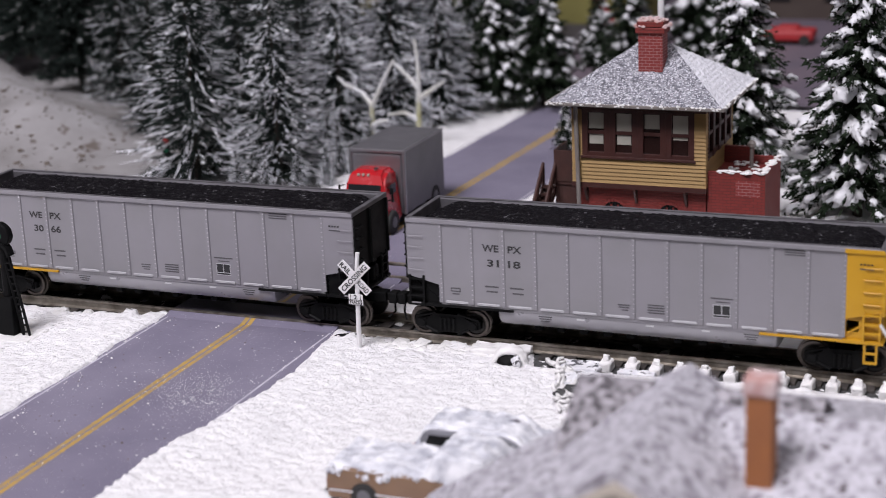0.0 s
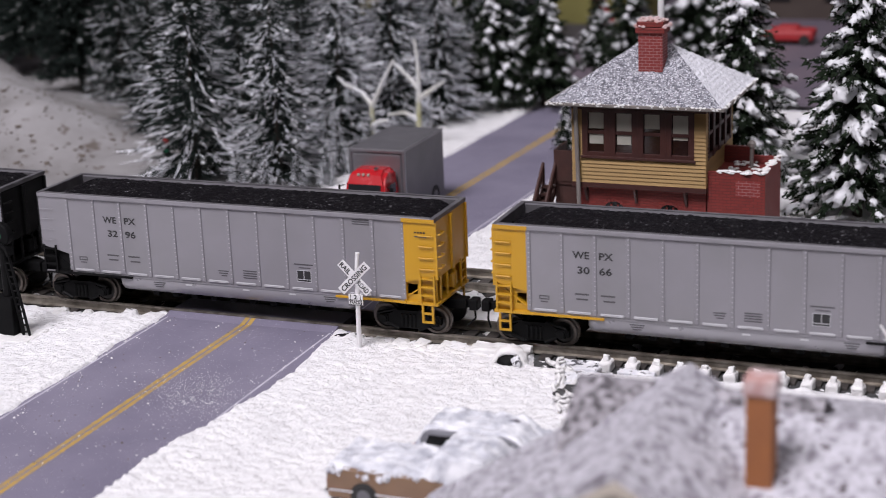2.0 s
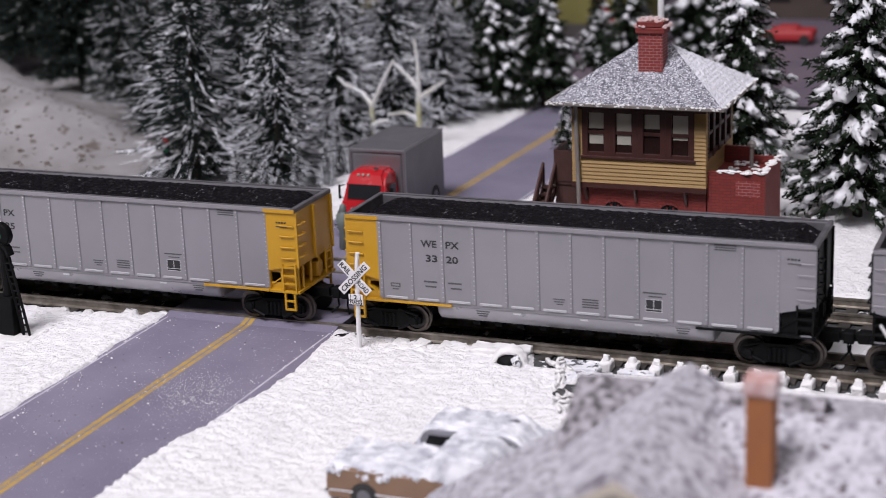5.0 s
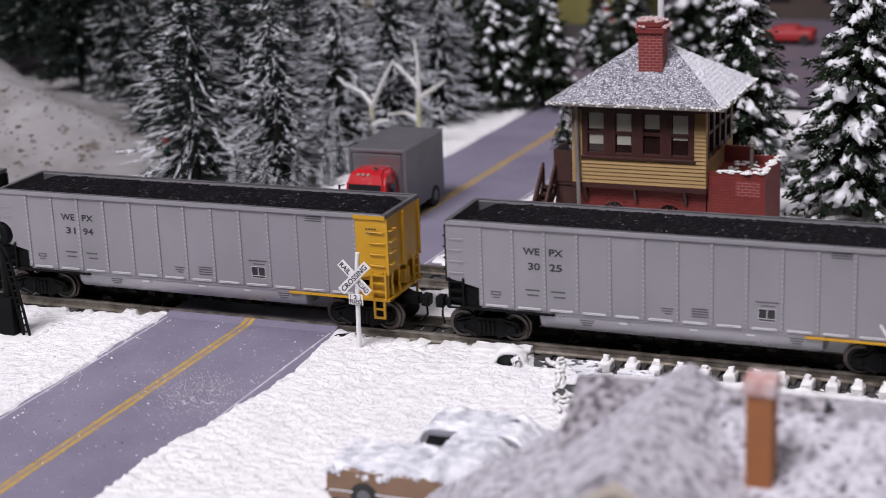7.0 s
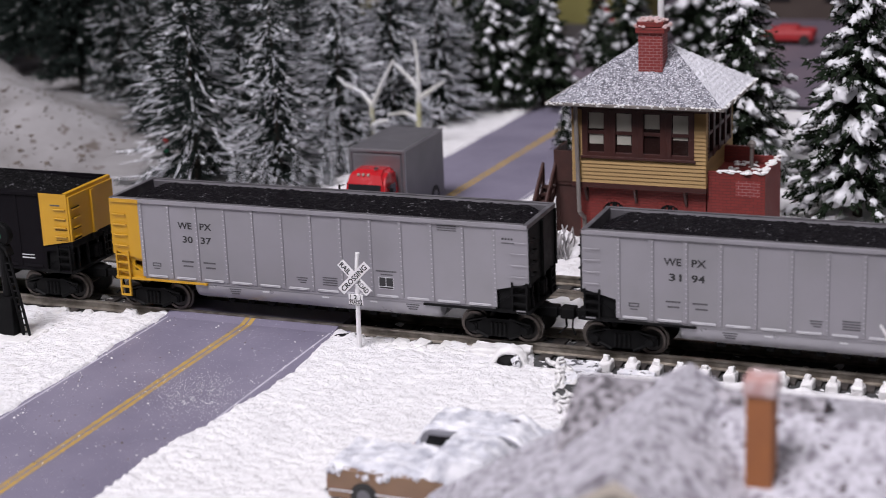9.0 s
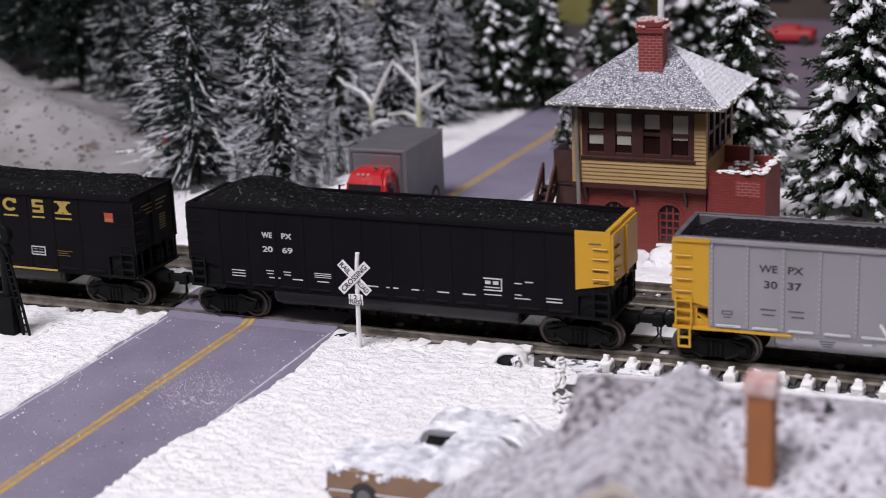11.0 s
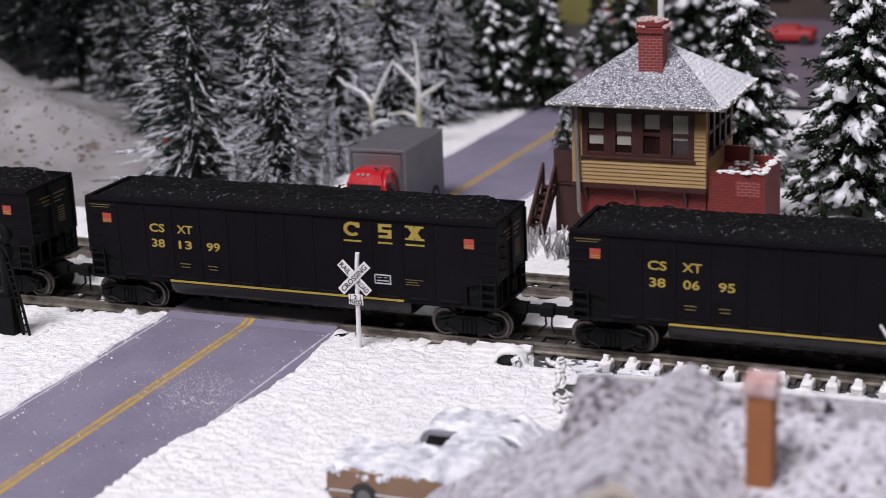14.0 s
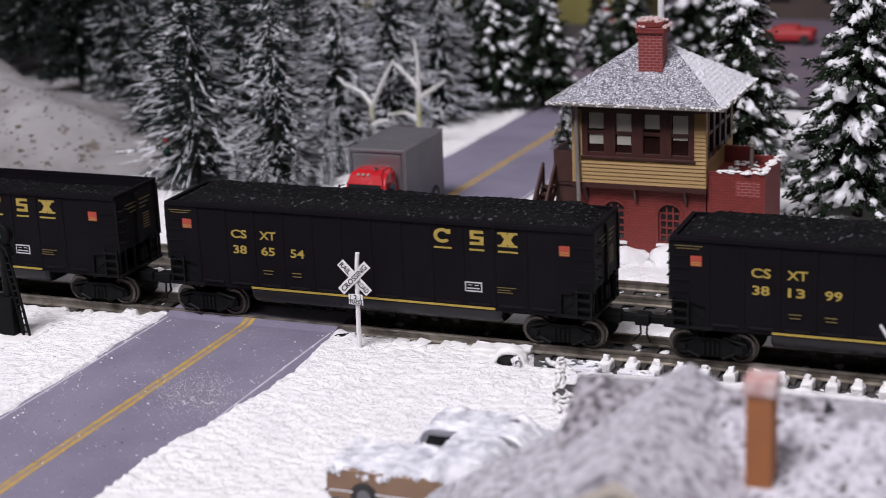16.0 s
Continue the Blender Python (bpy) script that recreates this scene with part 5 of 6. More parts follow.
def dwarf_signal():
    t = thing("railway_signal", "small black two-lamp signal showing red among the trees", "signal", at=(-121.0, 96, -1.4))
    part("mast", rod(B(), (0, 0, 0), (0, 0, 9.0), 0.4, seg=10), BLACK, t)
    hd = part("signal_head", box(B(), -0.9, 0.9, -0.7, 0.7, 8.0, 14.2, 0.3), BLACK, t)
    part("red_lamp", lathe(B(), [(-0.9, 0.2), (-0.85, 0.7), (-0.6, 0.8)], (0.3, 0, 12.4), "y", 14), RED_LIGHT, hd, "lit red lamp")
    part("green_lamp", lathe(B(), [(-0.9, 0.2), (-0.85, 0.7), (-0.6, 0.8)], (0.3, 0, 9.6), "y", 14), GREEN_LENS, hd, "dim green lamp")


dwarf_signal()

FIGURE = material("figurine_paint", (0.13, 0.15, 0.14), 0.6, second=(0.1, 0.12, 0.11), scale=0.4)


def figurine():
    """A plain painted toy figure as one smooth shape."""
    bm = B()
    lathe(bm, [(0, 0.9), (0.3, 1.3), (4.5, 1.15), (5.2, 1.5), (8.4, 1.7), (9.0, 0.8), (9.3, 0.75), (10.2, 0.85), (10.9, 0.5), (11.1, 0.1)], (0, 0, 0), "z", 14)
    ob = part("figurine", bm, FIGURE, smooth=True)
    ob.location = (-44.8 * MM, 48 * MM, -1.0 * MM)
    tagged(ob, "small grey-green painted toy figurine standing on the road", "figurine")


figurine()


def back_pole():
    t = thing("pole", "slim white pole behind the signal tower", "pole", at=(15.6, 110, -1.4))
    part("shaft", rod(B(), (0, 0, 0), (0.4, 0, 62), 0.9, 0.8, seg=10), WHITE_PAINT, t)


back_pole()


def leaning_pole():
    # bent white rod added for an unidentified white end near the track
    t = thing("marker_post", "slim white post leaning beside the track", "post", at=(93.5, -30, -1.2))
    bm = rod(B(), (4.6, 0, 0), (-1.0, 0, 14.5), 0.42, 0.4, seg=8)
    rod(bm, (-1.0, 0, 14.5), (-4.3, 0, 19.6), 0.5, 0.25, seg=8)
    part("post", bm, WHITE_PAINT, t)


leaning_pole()


# ---------- parked cars in front ----------
def parked_car(name, label, at, paint, L, W, cabin, hood_z, roof_z, seed, bare):
    """A car along x: body with wheel arches, glasshouse and clotted snow."""
    t = thing(name, label, "car", "snowed-in cars", at=at)
    z0 = 1.0
    prof = [(0.3, z0), (0.0, 2.2), (0.2, hood_z - 0.7), (1.0, hood_z), (L - 1.2, hood_z - 0.3), (L - 0.2, hood_z - 1.2), (L, 2.0), (L - 0.4, z0)]
    bm = prism(B(), prof, "y", -W / 2, W / 2)
    bmesh.ops.bevel(bm, geom=list(bm.edges), offset=0.35, segments=3, affect="EDGES")
    body = part("body", bm, paint, t)
    a, b = cabin
    cp = [(a, hood_z - 0.1), (a + 1.5, roof_z - 0.3), (a + 2.8, roof_z), (b - 4.5, roof_z), (b - 3.0, roof_z - 0.5), (b, hood_z - 0.1)]
    bm = prism(B(), cp, "y", -W / 2 + 0.6, W / 2 - 0.6)
    bmesh.ops.bevel(bm, geom=list(bm.edges), offset=0.3, segments=2, affect="EDGES")
    cab = part("cabin", bm, paint, t)
    for sy in (-1, 1):
        m = (a + b) / 2 - 0.6
        for u0, u1 in ((a + 2.2, m - 0.3), (m + 0.3, b - 3.2)):
            part("side_window", prism(B(), [(u0 - 0.5, hood_z + 0.3), (u0 + 0.2, roof_z - 0.8), (u1, roof_z - 0.8), (u1 + 0.6, hood_z + 0.3)], "y", *sorted((sy * (W / 2 - 0.62), sy * (W / 2 - 0.5)))), GLASS, cab)
        part("chrome_strip", box(B(), 0.6, L - 0.6, *sorted((sy * W / 2, sy * (W / 2 + 0.12))), 2.4, 2.7), CHROME, body)
        part("rear_lamp", box(B(), -0.12, 0.2, *sorted((sy * (W / 2 - 2.2), sy * (W / 2 - 0.6))), 2.9, 3.8, 0.1), RED_CAB, body)
        for x in (L * 0.2, L * 0.8):
            part("wheel_arch", rod(B(), (x, sy * (W / 2 - 0.8), 1.9), (x, sy * (W / 2 + 0.04), 1.9), 2.35, seg=24), RUBBER, body)
            w = part("wheel", lathe(B(), [(-0.8, 1.2), (-0.8, 1.8), (-0.6, 2.0), (0.6, 2.0), (0.8, 1.8), (0.8, 1.2)], (0, 0, 0), "y", 24), RUBBER, t)
            w.location = (x * MM, sy * (W / 2 - 0.5) * MM, 2.0 * MM)
            part("hub_cap", lathe(B(), [(-0.9, 0.3), (-0.8, 1.15), (0.8, 1.15), (0.9, 0.3)], (0, 0, 0), "y", 18), VAN_SIDE, w)
    part("bumper", box(B(), -0.5, 0.3, -W / 2 + 0.3, W / 2 - 0.3, 1.5, 2.2, 0.15), CHROME, t)
    # snow lying on the body
    rng = random.Random(seed)

    def snow_h(x, y):
        base = hood_z
        for (x0, z_0), (x1, z_1) in zip(cp, cp[1:]):
            if x0 <= x <= x1:
                base = max(base, z_0 + (z_1 - z_0) * (x - x0) / (x1 - x0)) if abs(y) < W / 2 - bare else base
        edge = min(x - 0.1, L - 0.1 - x, W / 2 - 0.05 - abs(y))
        k = min(1.0, max(0.0, edge / 0.8))
        lip = 0.9 * (1 - k) ** 2 * (0.4 + noise.noise(Vector((x * 0.7, y * 0.7, seed))))
        return base + 0.75 * k + 0.45 * noise.noise(Vector((x * 0.55, y * 0.55, seed))) + 0.22 * noise.noise(Vector((x * 1.7, y * 1.7, seed))) - 0.2 - lip
    part("snow_cover", grid(B(), list(np.linspace(0.6, L - 0.3, 80)), list(np.linspace(-W / 2 + 0.15, W / 2 - 0.15, 34)), snow_h), CAR_SNOW, t, "thick clotted snow", smooth=True)
    bm = B()
    for k in range(22):
        x = rng.uniform(0.5, L - 0.5)
        lump(bm, (x, -W / 2 + 0.25, hood_z - rng.uniform(0.0, 1.3)), rng.uniform(0.35, 0.8), 1.0, 0.7, 2, 0, k + seed)
    tagged(part("snow_crust", bm, CAR_SNOW, t, "clots of snow stuck to the side"), kind="stuff")
    return t


parked_car("parked_car", "tan parked car half buried in clotted snow", (11.8, -75.0, -1.2), TAN, 33, 11.5, (16.5, 29), 6.4, 9.6, 5, 0.3)
parked_car("parked_car", "blue-grey parked car with a thick snow cover", (19.5, -59.0, -1.2), GREY_CAR, 33, 11.5, (0.8, 20.5), 4.2, 6.9, 9, 1.3)


# ---------- foreground house ----------
def foreground_house():
    t = thing("house", "grey-roofed model house with flocked snowy roof and brick chimney", "house", at=(72.2, -95, -2.6))
    def gable(name, axis, a, b, c, half, z_e, z_r, mat, thick=1.6):
        for s in (-1, 1):
            prof = [(c + s * half, z_e), (c, z_r), (c, z_r + thick), (c + s * (half + 0.4), z_e + thick)]
            bm = prism(B(), prof, axis, a, b)
            bmesh.ops.subdivide_edges(bm, edges=list(bm.edges), cuts=24, use_grid_fill=True)
            for v in bm.verts:
                v.co.z += 0.16 * noise.noise(v.co * 0.4) + 0.25 * noise.noise(v.co * 1.3)
            part(name, bm, mat, t, "flocked grey roof slope")
    # wing whose ridge runs towards the front, and cross wing behind
    gable("roof_slope", "y", -32, 4, 0.2, 38, 9.0, 33.2, HOUSE_ROOF)
    gable("roof_slope", "x", -14.5, 18.5, 1.5, 17, 21.0, 31.0, HOUSE_DARK)
    gable("roof_slope", "x", 3.0, 62, -3.0, 38, 17.6, 30.2, HOUSE_ROOF)
    part("wall", box(B(), -33, 33, -28, 2, 0, 11), CREAM, t, "cream boarded wall")
    part("wall", box(B(), -13, 17, -13, 15, 0, 21), CREAM, t, "cream boarded wall")
    part("wall", box(B(), 34, 60, -34, 24, 0, 17), CREAM, t, "cream boarded wall")
    part("gable_wall", prism(B(), [(-34, 11), (34, 11), (0.2, 32)], "y", -28, -27), CREAM, t)
    for s in (-1, 1):
        part("barge_board", prism(B(), [(0.2, 32.0), (0.2, 33.2), (0.2 + s * 38, 9.0), (0.2 + s * 38, 7.8)], "y", -32.8, -32.1), CREAM, t, "pale barge board")
    part("gable_wall", prism(B(), [(-12, 21), (15, 21), (1.5, 30)], "x", -13, -12), CREAM, t)
    part("chimney", box(B(), 11.9, 15.2, -16.7, -13.4, 20, 39.8, 0.2), TERRACOTTA, t, "orange-brown brick chimney")
    bm = box(B(), 11.5, 15.6, -17.1, -13.0, 39.0, 41.4, 0.5)
    part("chimney_cap", bm, PINKISH, t, "snow-dusted chimney cap")
    # dormer
    part("dormer_wall", prism(B(), [(-14.5, 15), (-5.0, 15), (-5.0, 20.5), (-9.6, 25.0), (-14.5, 20.5)], "y", -24, -14), CREAM, t)
    for s in (-1, 1):
        part("dormer_roof", prism(B(), [(-9.6, 25.2), (-9.6 + s * 6.0, 19.6), (-9.6 + s * 6.0, 20.6), (-9.6, 26.4)], "y", -25, -8), HOUSE_DARK, t)


foreground_house()


# ---------- crusts and clutter along the near rail ----------
FROST_SLAB = material("frosted_slab", (0.62, 0.62, 0.66), 0.6, second=(0.8, 0.8, 0.82), scale=0.5, amount=0.9, fine=(0.07, 0.07, 0.08), fine_scale=0.7, fine_low=0.57, bump=1.2, bump_scale=1.0)


def crust_arch():
    """Broken snow crust beside the rail, with a black lump as its hollow's shade."""
    bm = B()
    n = 40
    vs = []
    for i in range(n + 1):
        a = math.pi * (-0.06 + 1.1 * i / n)
        w = 1.0 + 0.35 * noise.noise(Vector((i * 0.25, 0, 0)))
        ring = []
        for k in range(10):
            t = 2 * math.pi * k / 10
            rr = 2.9 + w * math.cos(t) * 0.8
            p = Vector((-rr * math.cos(a), 1.9 * math.sin(t), 1.05 * rr * math.sin(a)))
            p += 0.35 * noise.noise_vector(p * 0.8)
            ring.append(bm.verts.new(p))
        vs.append(ring)
    for r0, r1 in zip(vs, vs[1:]):
        for k in range(10):
            bm.faces.new((r0[k], r0[(k + 1) % 10], r1[(k + 1) % 10], r1[k]))
    ob = part("snow_crust", bm, SNOW_CRUST, None, smooth=True)
    ob.matrix_basis = pose(18.2 * MM, -12.6 * MM, -1.9 * MM, 0, 0, 8)
    tagged(ob, "broken arch of snow crust beside the rail", "snow crust", "lumps of snow crust")
    # solid black lump in place of the shaded opening
    bm = lump(B(), (0, 0, 0), 1.0, 0.7, 0.3, 3, 0, 3)
    bmesh.ops.scale(bm, vec=(2.5, 2.0, 2.8), verts=bm.verts)
    ob = part("hollow", bm, BLACK, None, smooth=True)
    ob.location = (18.0 * MM, -13.0 * MM, -1.2 * MM)
    tagged(ob, "black lump as the shade in the hollow under the broken snow crust", "hole")
    bm = lump(B(), (0, 0, 0), 1.0, 0.9, 0.6, 3, 0, 12)
    bmesh.ops.scale(bm, vec=(0.9, 0.7, 1.3), verts=bm.verts)
    ob = part("snow_crust", bm, FROST_SLAB, None, smooth=True)
    ob.location = (20.3 * MM, -15.0 * MM, -0.3 * MM)
    tagged(ob, "grey curl of snow crust hanging at the hollow", "snow crust", "lumps of snow crust")


crust_arch()




def frost_slab(x0, x1, y0, y1, z0, z1, seed, mat):
    """A broken block of crust with ragged edges."""
    bm = box(B(), x0, x1, y0, y1, z0, z1, 0.25)
    bmesh.ops.subdivide_edges(bm, edges=[e for e in bm.edges if e.calc_length() > 0.6], cuts=7, use_grid_fill=True)
    for v in bm.verts:
        v.co += 0.45 * noise.noise_vector(v.co * 0.5 + Vector((seed, 0, 0))) + 0.2 * noise.noise_vector(v.co * 1.6)
    ob = part("snow_slab", bm, mat)
    tagged(ob, "frosted broken slab of snow on the dark ballast", "snow slab", "slabs of snow by the rail")


frost_slab(28.0, 35.8, -13.4, -8.8, -2.7, -1.1, 2.0, FROST_SLAB)
frost_slab(30.2, 39.0, -22.0, -15.0, -2.7, -0.8, 7.0, FROST_SLAB)
frost_slab(39.4, 46.6, -12.8, -10.4, -2.7, -1.1, 13.0, FROST_SLAB)
frost_slab(9.0, 20.5, -10.8, -5.7, -2.4, -0.25, 19.0, SNOW_CRUST)


def rail_side_snow():
    """Snow caught on the near tie ends and lumps of crust at the track's edge."""
    rng = random.Random(21)
    stub = None
    for i in range(0, 30):
        x = 36.6 + i * 4.7
        bm = box(B(), -1.15, 1.15, -1.9, 1.4, 0, 2.2, 0.4)
        box(bm, -0.6, 0.6, -0.6, 0.5, 2.0, 3.1, 0.2)
        for v in bm.verts:
            v.co += 0.35 * noise.noise_vector(v.co * 0.8 + Vector((i * 2.3, 0, 0)))
        ob = part("snow_lump", bm, SNOW_CRUST, None, smooth=False)
        ob.matrix_basis = pose((x + rng.uniform(-0.3, 0.3)) * MM, -9.3 * MM, -2.5 * MM)
        tagged(ob, "cap of snow on a track tie's end", "snow lump", "snow caps on the ties")
    for i in range(8):
        x = -16 + i * 4.7
        bm = box(B(), -1.3, 1.3, -2.4, 1.4, 0, 1.2, 0.4)
        for v in bm.verts:
            v.co += 0.8 * noise.noise_vector(v.co * 0.6 + Vector((i * 5.3, 2, 0)))
        ob = part("snow_lump", bm, SNOW_CRUST, None, smooth=True)
        ob.matrix_basis = pose((x + rng.uniform(-0.4, 0.4)) * MM, (-7.3 - rng.uniform(0, 0.6)) * MM, -2.25 * MM)
        tagged(ob, "cap of snow on a track tie's end", "snow lump", "snow caps on the ties")
    for i, (x, y, sx, sy) in enumerate(((26.6, -15.0, 1.5, 1.2),)):
        bm = lump(B(), (0, 0, 0), 1.0, 0.45, 0.5, 3, 0, i + 70)
        bmesh.ops.scale(bm, vec=(sx, sy, 1.0), verts=bm.verts)
        ob = part("snow_slab", bm, SNOW_CRUST, None, smooth=True)
        ob.location = (x * MM, y * MM, -1.5 * MM)
        tagged(ob, "broken slab of snow on the dark ballast", "snow slab", "slabs of snow by the rail")
    # flat black lump that draws the shade of a crack
    ob = part("dark_gap", lump(B(), (0, 0, 0), 1.0, 0.35, 0.5, 2, 0, 90), BLACK)
    ob.matrix_basis = pose(-17.9 * MM, -8.7 * MM, -0.75 * MM, 0, 0, 30) @ Matrix.Diagonal((2.6, 0.9, 1.0, 1))
    tagged(ob, "black lump as the shade of a gap at the road's edge", "hole")
    # smooth crust filling along the rail near the crossing
    bm = B()
    for k in range(120):
        x = rng.uniform(-17, 15)
        lump(bm, (x, -8.0 - rng.uniform(0, 3.2), -2.3 + rng.uniform(0, 0.5)), rng.uniform(0.8, 2.0), 0.55, 0.5, 2, 0, k)
    for k in range(70):
        x = rng.uniform(-170, -63)
        lump(bm, (x, -8.4 - rng.uniform(0, 2.2), -2.1 + rng.uniform(0, 0.4)), rng.uniform(0.8, 2.0), 0.5, 0.5, 2, 0, k + 200)
    for k in range(16):
        x = rng.uniform(25, 60)
        lump(bm, (x, -21 - rng.uniform(0, 3), -2.2 + rng.uniform(0, 0.6)), rng.uniform(0.7, 2.2), 0.5, 0.6, 2, 0, k + 400)
    tagged(part("snow_edge", bm, SNOW_CRUST, None, smooth=True), "crusty snow packed along the near rail", "snow crust", kind="stuff")
    # exposed pale roots of scenery wire, and a black lump as shade between them
    bm = B()
    for k in range(34):
        u = rng.random()
        p = Vector((27.6 + 7 * u + rng.uniform(-1, 1.6), -12 - 17 * u + rng.uniform(-1.5, 1.5), -1.2)) if k < 24 else Vector((rng.uniform(34, 42), rng.uniform(-30, -24), -1.2))
        for s in range(4):
            q = p + Vector((rng.uniform(-1.6, 1.6), rng.uniform(-1.6, 1.6), rng.uniform(-0.4, 0.5)))
            q.z = min(0.6, max(-1.6, q.z))
            rod(bm, p, q, 0.34, 0.3, seg=6)
            p = q
    for strand in (((25.0, -11.0), (26.6, -12.6), (28.4, -15.2), (29.8, -19), (31.4, -23), (32.4, -27), (34, -31), (35.2, -35)),
                   ((39.6, -21.5), (38.8, -26), (37.4, -30), (36.4, -34)), ((29.6, -13.5), (30.0, -18), (31.4, -22)), ((31.8, -25), (34.5, -27.8), (37.6, -29))):
        pts = [Vector((x + rng.uniform(-0.3, 0.3), y, -0.85 + rng.uniform(-0.3, 0.45))) for x, y in strand]
        for p, q in zip(pts, pts[1:]):
            m = p.lerp(q, 0.5) + Vector((rng.uniform(-0.6, 0.6), rng.uniform(-0.4, 0.4), rng.uniform(-0.1, 0.6)))
            for a, b in ((p, m), (m, q)):
                rod(bm, a, b + (b - a) * 0.12, rng.uniform(0.25, 0.6), rng.uniform(0.22, 0.5), seg=7)
            rod(bm, m, m + Vector((rng.uniform(-1.8, 1.8), rng.uniform(-1.2, 1.2), rng.uniform(-0.3, 0.9))), 0.3, 0.2, seg=6)
    tagged(part("dry_roots", bm, SNOW_CRUST, None, smooth=True), "tangle of white-coated dry roots in the snow", "roots", kind="stuff")
    ob = part("dark_gap", lump(B(), (0, 0, 0), 1.0, 0.4, 0.5, 2, 0, 61), BLACK)
    ob.matrix_basis = pose(35.2 * MM, -25.4 * MM, -1.0 * MM, 0, 0, 20) @ Matrix.Diagonal((2.2, 1.6, 1.0, 1))
    tagged(ob, "black lump as the shade among the white roots", "hole")
    for k in range(7):
        bm = lump(B(), (0, 0, 0), 1.0, 0.35, 0.5, 2, 0, k + 50)
        ob = part("dark_stone", bm, BALLAST, None)
        ob.matrix_basis = pose((33.6 + k * 0.8 + rng.uniform(-0.4, 0.4)) * MM, rng.uniform(-27, -22.5) * MM, -0.95 * MM) @ Matrix.Scale(rng.uniform(0.9, 2.2), 4)
        tagged(ob, "dark flat stone showing through the snow", "stone", "bare stones")


rail_side_snow()


def loose_flecks():
    """Crumbs of snow scattered over the road."""
    rng = random.Random(31)
    vs, fs = [], []
    def fleck(x, y, r):
        n = len(vs)
        z = -0.97
        for a in range(5):
            t = a * 2 * math.pi / 5 + rng.random()
            vs.append((x + r * math.cos(t), y + r * math.sin(t), z))
        vs.append((x, y, z + r * 0.7))
        fs.extend([(n + a, n + (a + 1) % 5, n + 5) for a in range(5)])
    for k in range(480):
        fleck(rng.uniform(ROAD_L, ROAD_R), rng.uniform(-100, -6), abs(rng.gauss(0, 0.075)) + 0.04)
    for k in range(1300):
        x = rng.gauss(-32.1, 5.5)
        if x < ROAD_R - 1:
            fleck(x, rng.gauss(-45.1, 5.5) - 0.4 * (x - (-32.1)), abs(rng.gauss(0, 0.045)) + 0.035)
    for k in range(160):
        y = rng.uniform(-100, -6)
        x = rng.choice((ROAD_L + abs(rng.gauss(0, 2.2)), ROAD_R - abs(rng.gauss(0, 2.2))))
        fleck(x, y, abs(rng.gauss(0, 0.1)) + 0.05)
    grit_from = len(fs)
    for k in range(170):
        fleck(rng.uniform(ROAD_L + 1, ROAD_R - 1), rng.uniform(-95, -7), abs(rng.gauss(0, 0.09)) + 0.05)
    me = bpy.data.meshes.new("snow_flecks")
    me.from_pydata([tuple(c * MM for c in v) for v in vs], [], fs)
    me.materials.append(SNOW_CRUST)
    me.materials.append(DIRT)
    me.polygons.foreach_set("material_index", [0] * grit_from + [1] * (len(fs) - grit_from))
    tagged(new("snow_flecks", me), "crumbs of snow and grit scattered over the road", "snow", kind="stuff")


loose_flecks()


# ---------- far side of the layout ----------
FOREST = material("forest_floor", (0.05, 0.045, 0.05), 0.9, second=(0.12, 0.11, 0.12), scale=0.03, bump=0.5, bump_scale=0.3)
YARD = material("far_yard", (0.1, 0.085, 0.115), 0.7, second=(0.15, 0.115, 0.14), scale=0.03, amount=0.9)
OLIVE = material("olive_wall", (0.22, 0.2, 0.06), 0.7, second=(0.18, 0.16, 0.05), scale=0.05)
DARK_WALL = material("dark_brown_wall", (0.05, 0.035, 0.03), 0.7, second=(0.08, 0.06, 0.05), scale=0.05)
FAR_RED = material("far_red", (0.36, 0.025, 0.03), 0.5, second=(0.4, 0.03, 0.03), scale=0.05)


